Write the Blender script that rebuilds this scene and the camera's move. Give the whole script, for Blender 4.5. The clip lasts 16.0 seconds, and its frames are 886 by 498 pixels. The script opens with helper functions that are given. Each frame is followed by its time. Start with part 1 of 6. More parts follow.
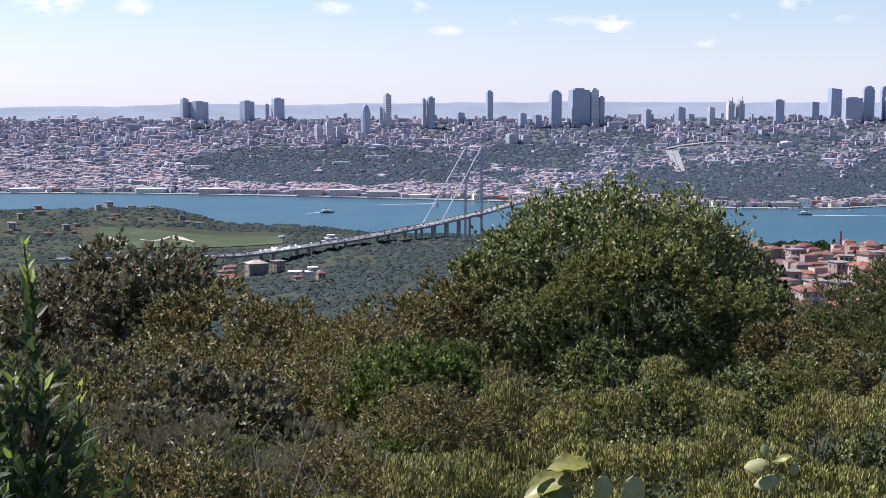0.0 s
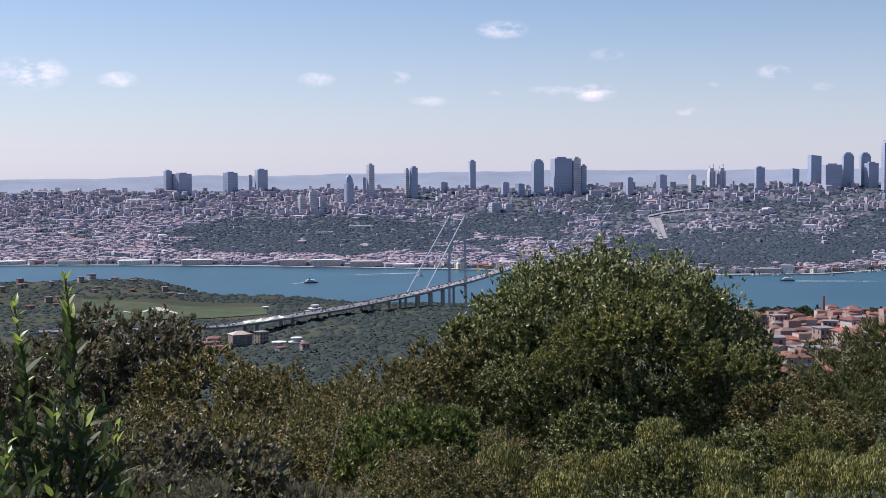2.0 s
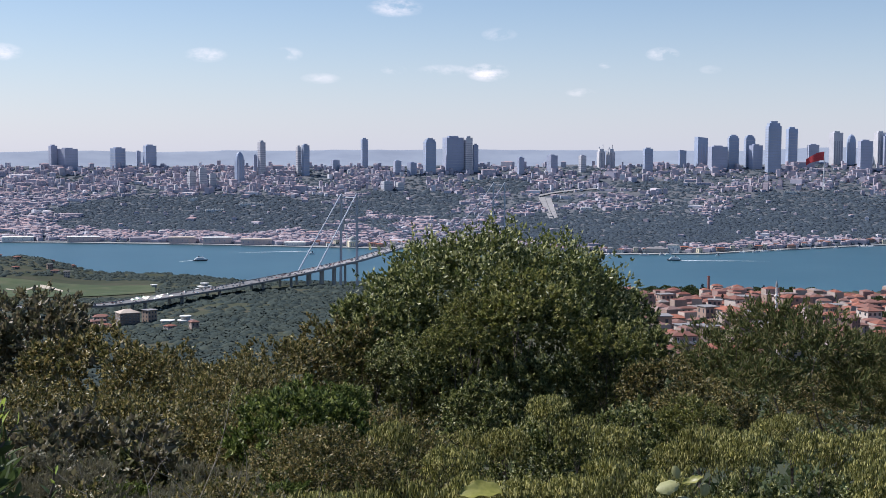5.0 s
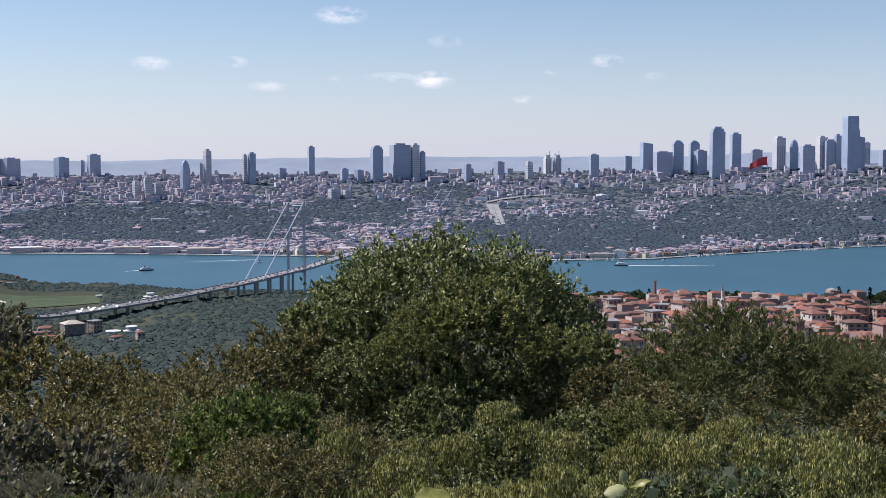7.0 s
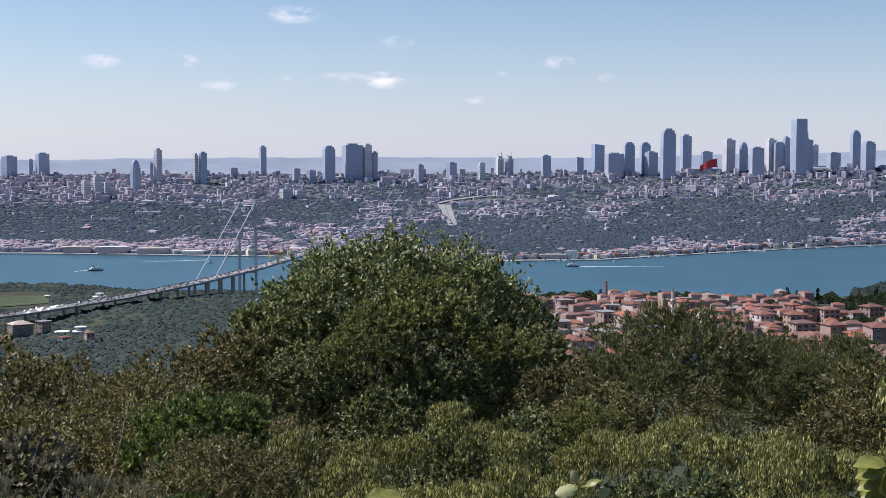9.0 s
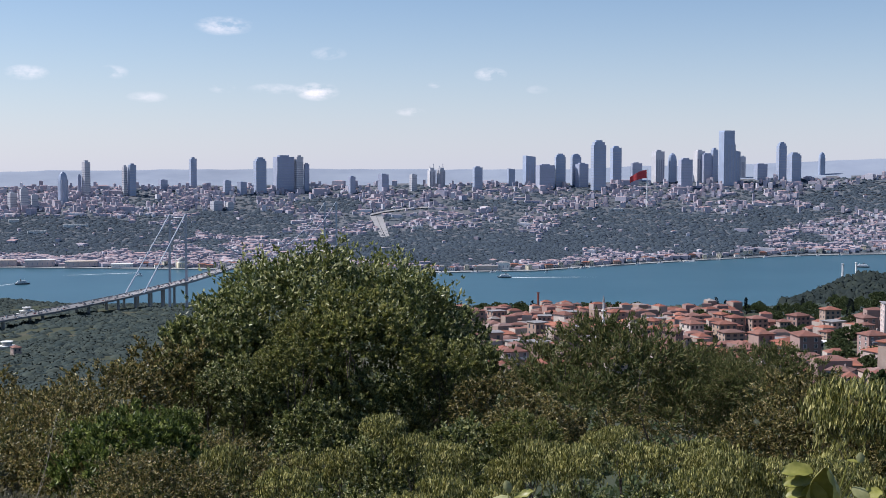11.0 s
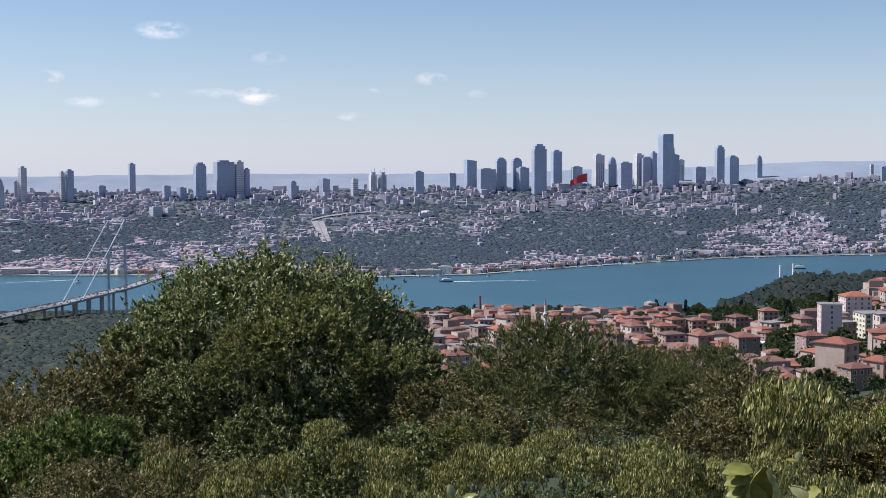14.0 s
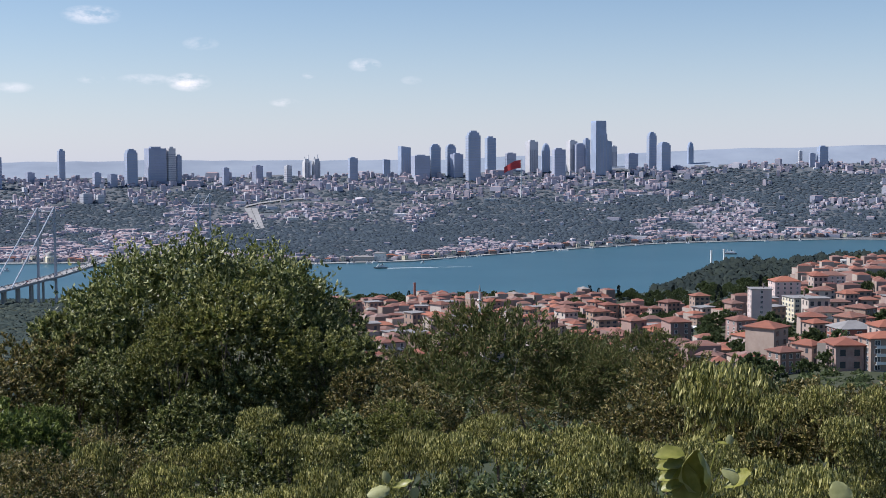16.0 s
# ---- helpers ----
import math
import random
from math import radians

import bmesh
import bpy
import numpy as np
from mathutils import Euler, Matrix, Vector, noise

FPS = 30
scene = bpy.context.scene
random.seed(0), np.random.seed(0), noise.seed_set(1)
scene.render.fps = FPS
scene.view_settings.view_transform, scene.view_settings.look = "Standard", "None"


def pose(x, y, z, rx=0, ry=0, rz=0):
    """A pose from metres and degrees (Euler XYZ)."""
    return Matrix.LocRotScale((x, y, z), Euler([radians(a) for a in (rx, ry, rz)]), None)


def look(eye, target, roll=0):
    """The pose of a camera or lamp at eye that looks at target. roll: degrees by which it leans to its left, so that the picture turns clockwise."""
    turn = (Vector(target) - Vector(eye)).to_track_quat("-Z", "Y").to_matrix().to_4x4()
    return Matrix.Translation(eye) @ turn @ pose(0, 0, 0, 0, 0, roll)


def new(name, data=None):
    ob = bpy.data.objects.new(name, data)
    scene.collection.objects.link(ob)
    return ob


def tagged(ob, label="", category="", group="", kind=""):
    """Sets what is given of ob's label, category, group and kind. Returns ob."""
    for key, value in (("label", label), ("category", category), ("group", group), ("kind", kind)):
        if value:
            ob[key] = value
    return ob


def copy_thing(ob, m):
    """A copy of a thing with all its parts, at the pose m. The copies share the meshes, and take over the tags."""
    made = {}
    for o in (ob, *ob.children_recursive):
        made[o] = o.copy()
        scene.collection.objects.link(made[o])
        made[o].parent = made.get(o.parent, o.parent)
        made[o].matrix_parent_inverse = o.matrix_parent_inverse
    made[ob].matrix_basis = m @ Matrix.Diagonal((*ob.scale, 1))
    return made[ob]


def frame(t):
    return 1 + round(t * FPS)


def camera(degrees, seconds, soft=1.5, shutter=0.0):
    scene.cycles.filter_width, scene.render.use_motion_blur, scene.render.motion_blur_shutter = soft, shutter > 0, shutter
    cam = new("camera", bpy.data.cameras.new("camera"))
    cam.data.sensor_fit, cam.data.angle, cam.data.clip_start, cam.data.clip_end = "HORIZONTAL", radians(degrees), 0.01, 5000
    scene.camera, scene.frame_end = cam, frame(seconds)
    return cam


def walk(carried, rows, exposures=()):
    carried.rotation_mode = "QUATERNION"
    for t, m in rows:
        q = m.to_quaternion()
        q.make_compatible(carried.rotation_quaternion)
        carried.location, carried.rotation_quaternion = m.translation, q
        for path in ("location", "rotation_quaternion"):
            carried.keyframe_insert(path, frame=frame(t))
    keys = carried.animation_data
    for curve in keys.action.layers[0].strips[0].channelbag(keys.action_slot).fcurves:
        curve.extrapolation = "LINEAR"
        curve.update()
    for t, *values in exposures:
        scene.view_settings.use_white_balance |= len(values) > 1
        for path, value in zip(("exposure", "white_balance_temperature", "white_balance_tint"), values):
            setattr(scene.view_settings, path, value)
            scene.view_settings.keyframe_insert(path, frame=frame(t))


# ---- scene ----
cam = camera(36.81, 16.0, soft=0.9)


def aim(x, y, z, yaw, pitch, roll):
    """A camera pose from its place, its turn to the right, its tilt upwards and its lean, in degrees."""
    return pose(x, y, z, 90 + pitch, 0, -yaw) @ pose(0, 0, 0, 0, 0, roll)


PATH = [
    (0, aim(0.08, 0, 220.05, -7.617, -6.311, 0.146)),
    (0.5, aim(0.08, 0, 220.02, -7.402, -5.284, 0.009)),
    (1, aim(0.09, 0, 220.005, -7.353, -4.513, -0.247)),
    (1.5, aim(0.07, 0, 219.988, -7.224, -4.063, 0.019)),
    (2, aim(0, 0, 220, -6.913, -3.338, -0.309)),
    (2.5, aim(-0.042, 0, 219.992, -6.173, -3.196, -0.190)),
    (3, aim(-0.03, 0, 220, -4.255, -3.931, 0.475)),
    (3.5, aim(-0.025, 0, 219.994, -3.768, -4.192, 0.262)),
    (4, aim(-0.015, 0, 220, -3.324, -4.437, 0.291)),
    (6.5, aim(0, 0, 220, -0.583, -3.944, 0.003)),
    (7, aim(0, 0, 220, 0.000, -3.951, -0.076)),
    (7.5, aim(0, 0, 220, 0.784, -3.996, -0.165)),
    (8, aim(0, 0, 220, 1.385, -4.050, -0.166)),
    (8.5, aim(0, 0, 220, 1.642, -4.025, 0.038)),
    (9, aim(0, 0, 220, 2.062, -3.926, 0.189)),
    (9.5, aim(0, 0, 220, 2.440, -3.885, 0.188)),
    (10, aim(0, 0, 220, 3.553, -3.863, 0.097)),
    (10.2, aim(0, 0, 220, 4.077, -3.753, 0.223)),
    (12.5, aim(0, 0, 220, 5.504, -3.260, 0.028)),
    (13, aim(0, 0, 220, 5.871, -3.172, 0.041)),
    (13.5, aim(0, 0, 220, 6.751, -3.108, -0.099)),
    (14, aim(0, 0, 220, 7.492, -3.234, -0.129)),
    (14.5, aim(0, 0, 220, 8.293, -3.454, -0.327)),
    (15, aim(0, 0, 220, 9.190, -3.494, -0.163)),
    (15.5, aim(0, 0, 220, 9.676, -3.482, -0.011)),
    (16, aim(0, 0, 220, 10.319, -3.819, -0.144)),
]
walk(cam, PATH, exposures=[(0, 0.60, 6050, 17), (0.5, 0.51, 6050, 21), (1.5, 0.34, 6050, 20), (2.5, 0.22, 6050, 17), (3.5, 0.32, 6050, 14), (10, 0.30, 6050, 14), (16, 0.30, 6050, 12)])

EYE = 220.0
rng = np.random.default_rng(7)

# ---------------------------------------------------------------- sky, sun
SUN_AZ, SUN_EL = -72.0, 47.0
world = bpy.data.worlds.new("sky")
scene.world = world
world.use_nodes = True
wt = world.node_tree
wt.nodes.clear()


def node(tree, kind, **values):
    n = tree.nodes.new(kind)
    for k, v in values.items():
        if k.startswith("in_"):
            n.inputs[int(k[3:])].default_value = v
        else:
            setattr(n, k, v)
    return n


def calc(tree, op, a, b=None, clamp=False):
    n = tree.nodes.new("ShaderNodeMath")
    n.operation, n.use_clamp = op, clamp
    for i, v in enumerate((a, b)):
        if v is None:
            continue
        if isinstance(v, (int, float)):
            n.inputs[i].default_value = v
        else:
            tree.links.new(v, n.inputs[i])
    return n.outputs[0]


sky = node(wt, "ShaderNodeTexSky", sky_type="NISHITA", sun_disc=False, sun_elevation=radians(SUN_EL),
           sun_rotation=radians(SUN_AZ), air_density=1.0, dust_density=0.6, ozone_density=4.0, altitude=200)
coord = node(wt, "ShaderNodeTexCoord")
sep = node(wt, "ShaderNodeSeparateXYZ")
wt.links.new(coord.outputs["Generated"], sep.inputs[0])
s_az = calc(wt, "MULTIPLY", calc(wt, "ARCTAN2", sep.outputs[0], sep.outputs[1]), 57.2958)
s_el = calc(wt, "MULTIPLY", calc(wt, "ARCSINE", sep.outputs[2]), 57.2958)
puff = node(wt, "ShaderNodeTexNoise", in_2=42.0, in_3=6.0, in_4=0.62)
stretch = node(wt, "ShaderNodeVectorMath", operation="MULTIPLY", in_1=(1, 1, 2.2))
wt.links.new(coord.outputs["Generated"], stretch.inputs[0])
wt.links.new(stretch.outputs[0], puff.inputs[0])
# small fair-weather clouds: azimuth, elevation, half width, half height, weight
CLOUDS = [(-4.3, 6.0, 1.3, 0.42, 1.0), (0.1, 4.9, 0.8, 0.3, 0.55), (7.0, 4.05, 0.75, 0.32, 0.9), (-24.0, 4.1, 1.6, 0.75, 1.3),
          (-20.5, 3.87, 0.9, 0.38, 0.9), (-12.3, 3.92, 0.95, 0.34, 0.9), (-8.9, 4.0, 0.7, 0.32, 0.8), (-7.5, 3.0, 0.9, 0.25, 0.5),
          (-0.4, 3.3, 1.0, 0.42, 1.3), (-2.2, 3.4, 1.2, 0.25, 0.6), (-4.4, 3.4, 0.6, 0.22, 0.7), (3.6, 2.45, 0.7, 0.2, 0.7),
          (4.6, 3.6, 0.3, 0.15, 0.6), (9.0, 3.4, 0.5, 0.2, 0.35)]
mask = 0.0
for c_az, c_el, c_w, c_h, c_k in CLOUDS:
    dx = calc(wt, "DIVIDE", calc(wt, "SUBTRACT", s_az, c_az), c_w)
    dy = calc(wt, "DIVIDE", calc(wt, "SUBTRACT", s_el, c_el), c_h)
    r2 = calc(wt, "ADD", calc(wt, "MULTIPLY", dx, dx), calc(wt, "MULTIPLY", dy, dy))
    blob = calc(wt, "MULTIPLY", calc(wt, "SUBTRACT", 1.0, r2, True), 0.85 * c_k)
    mask = calc(wt, "ADD", mask, blob)
grain = calc(wt, "MULTIPLY", calc(wt, "SUBTRACT", puff.outputs[0], 0.40), 4.2, True)
mask = calc(wt, "MULTIPLY", calc(wt, "MULTIPLY", mask, grain), 0.95, True)
# thin high veil that whitens the sky towards the horizon
low = calc(wt, "POWER", calc(wt, "SUBTRACT", 1.0, calc(wt, "DIVIDE", calc(wt, "ABSOLUTE", s_el), 11.0), True), 2.0)
veil = calc(wt, "MULTIPLY", low, 0.45)
veiled = node(wt, "ShaderNodeMixRGB", in_2=(8.8, 8.9, 10.6, 1))
wt.links.new(veil, veiled.inputs[0])
wt.links.new(sky.outputs[0], veiled.inputs[1])
mixed = node(wt, "ShaderNodeMixRGB", in_2=(11.2, 10.4, 10.4, 1))
wt.links.new(mask, mixed.inputs[0])
wt.links.new(veiled.outputs[0], mixed.inputs[1])
ground_bg = node(wt, "ShaderNodeBackground", in_1=0.085)
wt.links.new(mixed.outputs[0], ground_bg.inputs[0])
w_out = node(wt, "ShaderNodeOutputWorld")
wt.links.new(ground_bg.outputs[0], w_out.inputs[0])

lamp = bpy.data.lights.new("sun", "SUN")
lamp.energy, lamp.angle, lamp.color = 5.0, radians(0.6), (1.0, 0.94, 0.85)
sun = new("sun", lamp)
sv = Vector((math.sin(radians(SUN_AZ)) * math.cos(radians(SUN_EL)), math.cos(radians(SUN_AZ)) * math.cos(radians(SUN_EL)), math.sin(radians(SUN_EL))))
sun.matrix_world = look(sv * 300 + Vector((0, 0, EYE)), (0, 0, EYE))


# ---------------------------------------------------------------- materials
def material(name, colors, rough=0.7, metal=0.0, spec=0.5, by="noise", scale=1.0, spread=0.0, bump=0.0, bump_scale=30.0,
             coat=0.0, translucent=0.0, dirt=0.25, dirt_scale=0.3):
    """colors: a ramp, picked by noise in the surface ('noise'), by the island ('island') or by the object ('object');
    a second, coarser noise darkens it in stains."""
    m = bpy.data.materials.new(name)
    m.use_nodes = True
    t = m.node_tree
    b = t.nodes["Principled BSDF"]
    b.inputs["Roughness"].default_value = rough
    b.inputs["Metallic"].default_value = metal
    b.inputs["Specular IOR Level"].default_value = spec
    b.inputs["Coat Weight"].default_value = coat
    tc = t.nodes.new("ShaderNodeTexCoord")
    geo = t.nodes.new("ShaderNodeNewGeometry")
    fine = node(t, "ShaderNodeTexNoise", in_2=scale, in_3=5.0, in_4=0.6)
    t.links.new(geo.outputs["Position"], fine.inputs[0])
    if by == "island":
        pick = geo.outputs["Random Per Island"]
    elif by == "object":
        pick = t.nodes.new("ShaderNodeObjectInfo").outputs["Random"]
    else:
        pick = fine.outputs[0]
    if spread and by != "noise":
        pick = calc(t, "ADD", pick, calc(t, "MULTIPLY", calc(t, "SUBTRACT", fine.outputs[0], 0.5), spread), True)
    ramp = t.nodes.new("ShaderNodeValToRGB")
    t.links.new(pick, ramp.inputs[0])
    lo, hi = (0.3, 0.7) if by == "noise" else (0.0, 1.0)
    els = ramp.color_ramp.elements
    while len(els) < len(colors):
        els.new(0.5)
    for i, c in enumerate(colors):
        els[i].position = lo + (hi - lo) * i / max(1, len(colors) - 1)
        els[i].color = (*c, 1)
    coarse = node(t, "ShaderNodeTexNoise", in_2=dirt_scale, in_3=4.0, in_4=0.55)
    t.links.new(geo.outputs["Position"], coarse.inputs[0])
    shade = calc(t, "ADD", 1.0 - dirt, calc(t, "MULTIPLY", coarse.outputs[0], 2 * dirt))
    mul = node(t, "ShaderNodeVectorMath", operation="SCALE")
    t.links.new(ramp.outputs[0], mul.inputs[0])
    t.links.new(shade, mul.inputs[3])
    t.links.new(mul.outputs[0], b.inputs["Base Color"])
    if bump:
        bn = node(t, "ShaderNodeTexNoise", in_2=bump_scale, in_3=4.0)
        t.links.new(geo.outputs["Position"], bn.inputs[0])
        bp = node(t, "ShaderNodeBump", in_0=bump, in_1=0.05)
        t.links.new(bn.outputs[0], bp.inputs["Height"])
        t.links.new(bp.outputs[0], b.inputs["Normal"])
    if translucent:
        tr = t.nodes.new("ShaderNodeBsdfTranslucent")
        t.links.new(mul.outputs[0], tr.inputs[0])
        mx = node(t, "ShaderNodeMixShader", in_0=translucent)
        t.links.new(b.outputs[0], mx.inputs[1])
        t.links.new(tr.outputs[0], mx.inputs[2])
        t.links.new(mx.outputs[0], t.nodes["Material Output"].inputs[0])
    return m


M = {}
M["earth"] = material("earth", [(0.045, 0.056, 0.036), (0.06, 0.066, 0.044), (0.085, 0.08, 0.058)], 0.95, spec=0.05, scale=0.02, dirt_scale=0.004)
M["soil"] = material("leaf_litter", [(0.03, 0.028, 0.018), (0.05, 0.045, 0.03), (0.07, 0.06, 0.04)], 0.95, spec=0.1, scale=3.0, dirt_scale=0.4)
# distance haze is put into the next two ground colours, paler and bluer
M["far_earth"] = material("hazed_hillside", [(0.10, 0.115, 0.13), (0.115, 0.125, 0.14), (0.14, 0.14, 0.15)], 0.95, spec=0.1, scale=0.01, dirt_scale=0.004)
M["ridge"] = material("hazed_wooded_ridge", [(0.21, 0.245, 0.31), (0.235, 0.27, 0.335), (0.25, 0.285, 0.345)], 0.95, spec=0.3, scale=0.006, dirt_scale=0.003, dirt=0.15)
M["grass"] = material("mown_grass", [(0.052, 0.072, 0.040), (0.068, 0.09, 0.047), (0.10, 0.105, 0.062)], 0.95, spec=0.1, scale=0.03, dirt_scale=0.01)
# far greens are blued to stand for the haze in between
M["far_wood"] = material("hazed_foliage", [(0.049, 0.066, 0.090), (0.056, 0.074, 0.095), (0.064, 0.082, 0.098), (0.052, 0.069, 0.092)], 0.95, spec=0.05, by="island", spread=0.5, scale=0.02, dirt_scale=0.008)
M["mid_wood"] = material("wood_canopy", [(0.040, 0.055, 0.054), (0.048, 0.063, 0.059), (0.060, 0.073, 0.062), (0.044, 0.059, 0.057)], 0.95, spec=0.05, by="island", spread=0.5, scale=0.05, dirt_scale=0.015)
M["conifer"] = material("dark_pines", [(0.02, 0.029, 0.03), (0.027, 0.036, 0.034), (0.034, 0.044, 0.037)], 0.9, by="island", spread=0.4, scale=0.03, spec=0.1, dirt_scale=0.02)
M["garden_leaf"] = material("garden_foliage", [(0.07, 0.095, 0.045), (0.09, 0.12, 0.05), (0.12, 0.14, 0.06)], 0.7, by="island", spread=0.4, scale=0.1, spec=0.2, translucent=0.35, dirt_scale=0.05)
# walls and roofs carry a mauve-blue haze tint in their base colours
M["city_wall"] = material("hazed_city_walls", [(0.345, 0.35, 0.43), (0.40, 0.40, 0.46), (0.38, 0.345, 0.40), (0.46, 0.43, 0.47), (0.355, 0.355, 0.435), (0.45, 0.38, 0.415), (0.40, 0.39, 0.455), (0.66, 0.66, 0.70)], 0.8, by="island", scale=0.2, dirt_scale=0.02)
M["city_roof"] = material("hazed_city_roofs", [(0.29, 0.235, 0.265), (0.40, 0.265, 0.26), (0.27, 0.25, 0.29), (0.43, 0.275, 0.265), (0.31, 0.25, 0.27), (0.27, 0.245, 0.28), (0.36, 0.265, 0.275), (0.52, 0.50, 0.52)], 0.8, by="island", scale=0.2, dirt_scale=0.02)
M["concrete"] = material("concrete", [(0.30, 0.29, 0.28), (0.38, 0.37, 0.35)], 0.85, scale=0.3, dirt_scale=0.05)
M["asphalt"] = material("asphalt", [(0.10, 0.10, 0.105), (0.14, 0.14, 0.14)], 0.9, scale=0.2, dirt_scale=0.03)
M["pale_steel"] = material("painted_steel", [(0.42, 0.45, 0.51), (0.48, 0.50, 0.55)], 0.5, scale=0.1, dirt_scale=0.05)
M["water"] = material("sea_water", [(0.026, 0.086, 0.115), (0.038, 0.104, 0.135)], 0.35, spec=0.5, scale=0.004, bump=0.25, bump_scale=0.15, dirt=0.1, dirt_scale=0.002)
# paled towards the city behind: the haze over the pylons is in the colour
M["hazed_pylon_steel"] = material("hazed_pylon_steel", [(0.36, 0.37, 0.42), (0.41, 0.42, 0.46)], 0.6, scale=0.1, dirt_scale=0.05)
M["foam"] = material("wake_foam", [(0.45, 0.52, 0.55), (0.65, 0.68, 0.70)], 0.8, scale=0.1)
M["white_paint"] = material("white_paint", [(0.74, 0.74, 0.73), (0.82, 0.82, 0.80)], 0.5, scale=0.4, dirt_scale=0.1)
M["dark_hull"] = material("dark_hull", [(0.05, 0.055, 0.07), (0.08, 0.08, 0.09)], 0.5)
M["bark"] = material("bark", [(0.09, 0.07, 0.055), (0.17, 0.14, 0.11)], 0.9, scale=12, bump=0.6, bump_scale=40, dirt_scale=2)
# the brightest stop imitates sun glints on single leaves
M["leaf_tree"] = material("glossy_dark_leaves", [(0.048, 0.068, 0.024), (0.095, 0.12, 0.036), (0.195, 0.21, 0.062), (0.56, 0.55, 0.28)], 0.4, by="island", spread=0.4, scale=1.2, spec=0.4, translucent=0.36, dirt_scale=0.9)
# its last stop is again a painted leaf glint
M["leaf_olive"] = material("olive_brown_leaves", [(0.043, 0.050, 0.017), (0.088, 0.092, 0.029), (0.17, 0.155, 0.048), (0.235, 0.175, 0.068), (0.50, 0.43, 0.19)], 0.44, by="island", spread=0.45, scale=1.5, spec=0.4, translucent=0.34, dirt_scale=0.8)
# a lit version of the foliage: sunlight is put into the yellow
M["leaf_sunny"] = material("sunlit_yellow_leaves", [(0.06, 0.075, 0.02), (0.125, 0.145, 0.036), (0.22, 0.22, 0.056), (0.48, 0.45, 0.18)], 0.44, by="island", spread=0.4, scale=1.5, spec=0.5, translucent=0.36, dirt_scale=0.8)
M["leaf_rust"] = material("rust_tinged_leaves", [(0.10, 0.105, 0.052), (0.14, 0.135, 0.068), (0.19, 0.155, 0.095), (0.15, 0.14, 0.08)], 0.48, by="island", spread=0.5, scale=1.5, spec=0.5, translucent=0.36, dirt_scale=0.8)
# the pale end stop stands for leaflets catching the sun
M["leaf_droop"] = material("drooping_leaflets", [(0.052, 0.062, 0.016), (0.115, 0.125, 0.030), (0.30, 0.285, 0.08), (0.72, 0.66, 0.29)], 0.45, by="island", spread=0.3, scale=1.5, spec=0.35, translucent=0.38, dirt_scale=0.8)
M["leaf_fine"] = material("feathery_leaves", [(0.07, 0.09, 0.03), (0.105, 0.125, 0.04), (0.15, 0.15, 0.055), (0.23, 0.20, 0.09)], 0.6, by="island", spread=0.4, scale=1.5, spec=0.3, translucent=0.38, dirt_scale=0.8)
M["leaf_grey"] = material("grey_dry_twigs", [(0.18, 0.17, 0.10), (0.25, 0.22, 0.15), (0.17, 0.17, 0.07)], 0.7, by="island", translucent=0.2)
M["leaf_fresh"] = material("fresh_green_leaves", [(0.045, 0.068, 0.016), (0.075, 0.108, 0.024), (0.125, 0.16, 0.036), (0.32, 0.36, 0.11)], 0.5, by="island", spread=0.4, scale=1.2, spec=0.3, translucent=0.36, dirt_scale=0.9)
M["dry_bark"] = material("dry_grey_twig_bark", [(0.24, 0.20, 0.15), (0.36, 0.31, 0.25)], 0.9, scale=30, dirt_scale=6)
M["leaf_near"] = material("fresh_oblong_leaves", [(0.05, 0.075, 0.026), (0.075, 0.108, 0.034), (0.12, 0.155, 0.05)], 0.55, by="island", spread=0.2, scale=8, spec=0.3, translucent=0.4, dirt_scale=6)
M["leaf_pale"] = material("pale_leaf_undersides", [(0.30, 0.31, 0.13), (0.40, 0.40, 0.19), (0.34, 0.34, 0.15)], 0.6, scale=60, translucent=0.3, dirt_scale=40)
M["leaf_broad"] = material("olive_broad_leaves", [(0.17, 0.18, 0.035), (0.24, 0.24, 0.05), (0.30, 0.29, 0.08)], 0.45, scale=60, translucent=0.25, dirt_scale=30)


# ---------------------------------------------------------------- mesh helpers
def mesh_object(name, verts, faces, mats, parent=None, face_mats=None, smooth=False):
    me = bpy.data.meshes.new(name)
    me.from_pydata([tuple(v) for v in verts], [], [tuple(f) for f in faces])
    for m in mats:
        me.materials.append(M[m])
    if face_mats is not None:
        me.polygons.foreach_set("material_index", np.asarray(face_mats, dtype=np.int32))
    if smooth:
        me.polygons.foreach_set("use_smooth", [True] * len(me.polygons))
    me.update()
    ob = new(name, me)
    ob.parent = parent
    return ob


def big_mesh(name, verts, polys, mats, face_mats=None):
    """A large mesh from numpy arrays: verts (n, 3), polys (m, k) all of k corners."""
    verts = np.asarray(verts, dtype=np.float32)
    polys = np.asarray(polys, dtype=np.int32)
    n, k = polys.shape
    me = bpy.data.meshes.new(name)
    me.vertices.add(len(verts))
    me.vertices.foreach_set("co", verts.ravel())
    me.loops.add(n * k)
    me.loops.foreach_set("vertex_index", polys.ravel())
    me.polygons.add(n)
    me.polygons.foreach_set("loop_start", np.arange(0, n * k, k, dtype=np.int32))
    for m in mats:
        me.materials.append(M[m])
    if face_mats is not None:
        me.polygons.foreach_set("material_index", np.asarray(face_mats, dtype=np.int32))
    me.update(calc_edges=True)
    return me


def part(name, bm, mat, parent, label=""):
    me = bpy.data.meshes.new(name)
    bm.to_mesh(me)
    bm.free()
    me.materials.append(M[mat])
    ob = new(name, me)
    ob.parent = parent
    if label:
        ob["label"] = label
    return ob


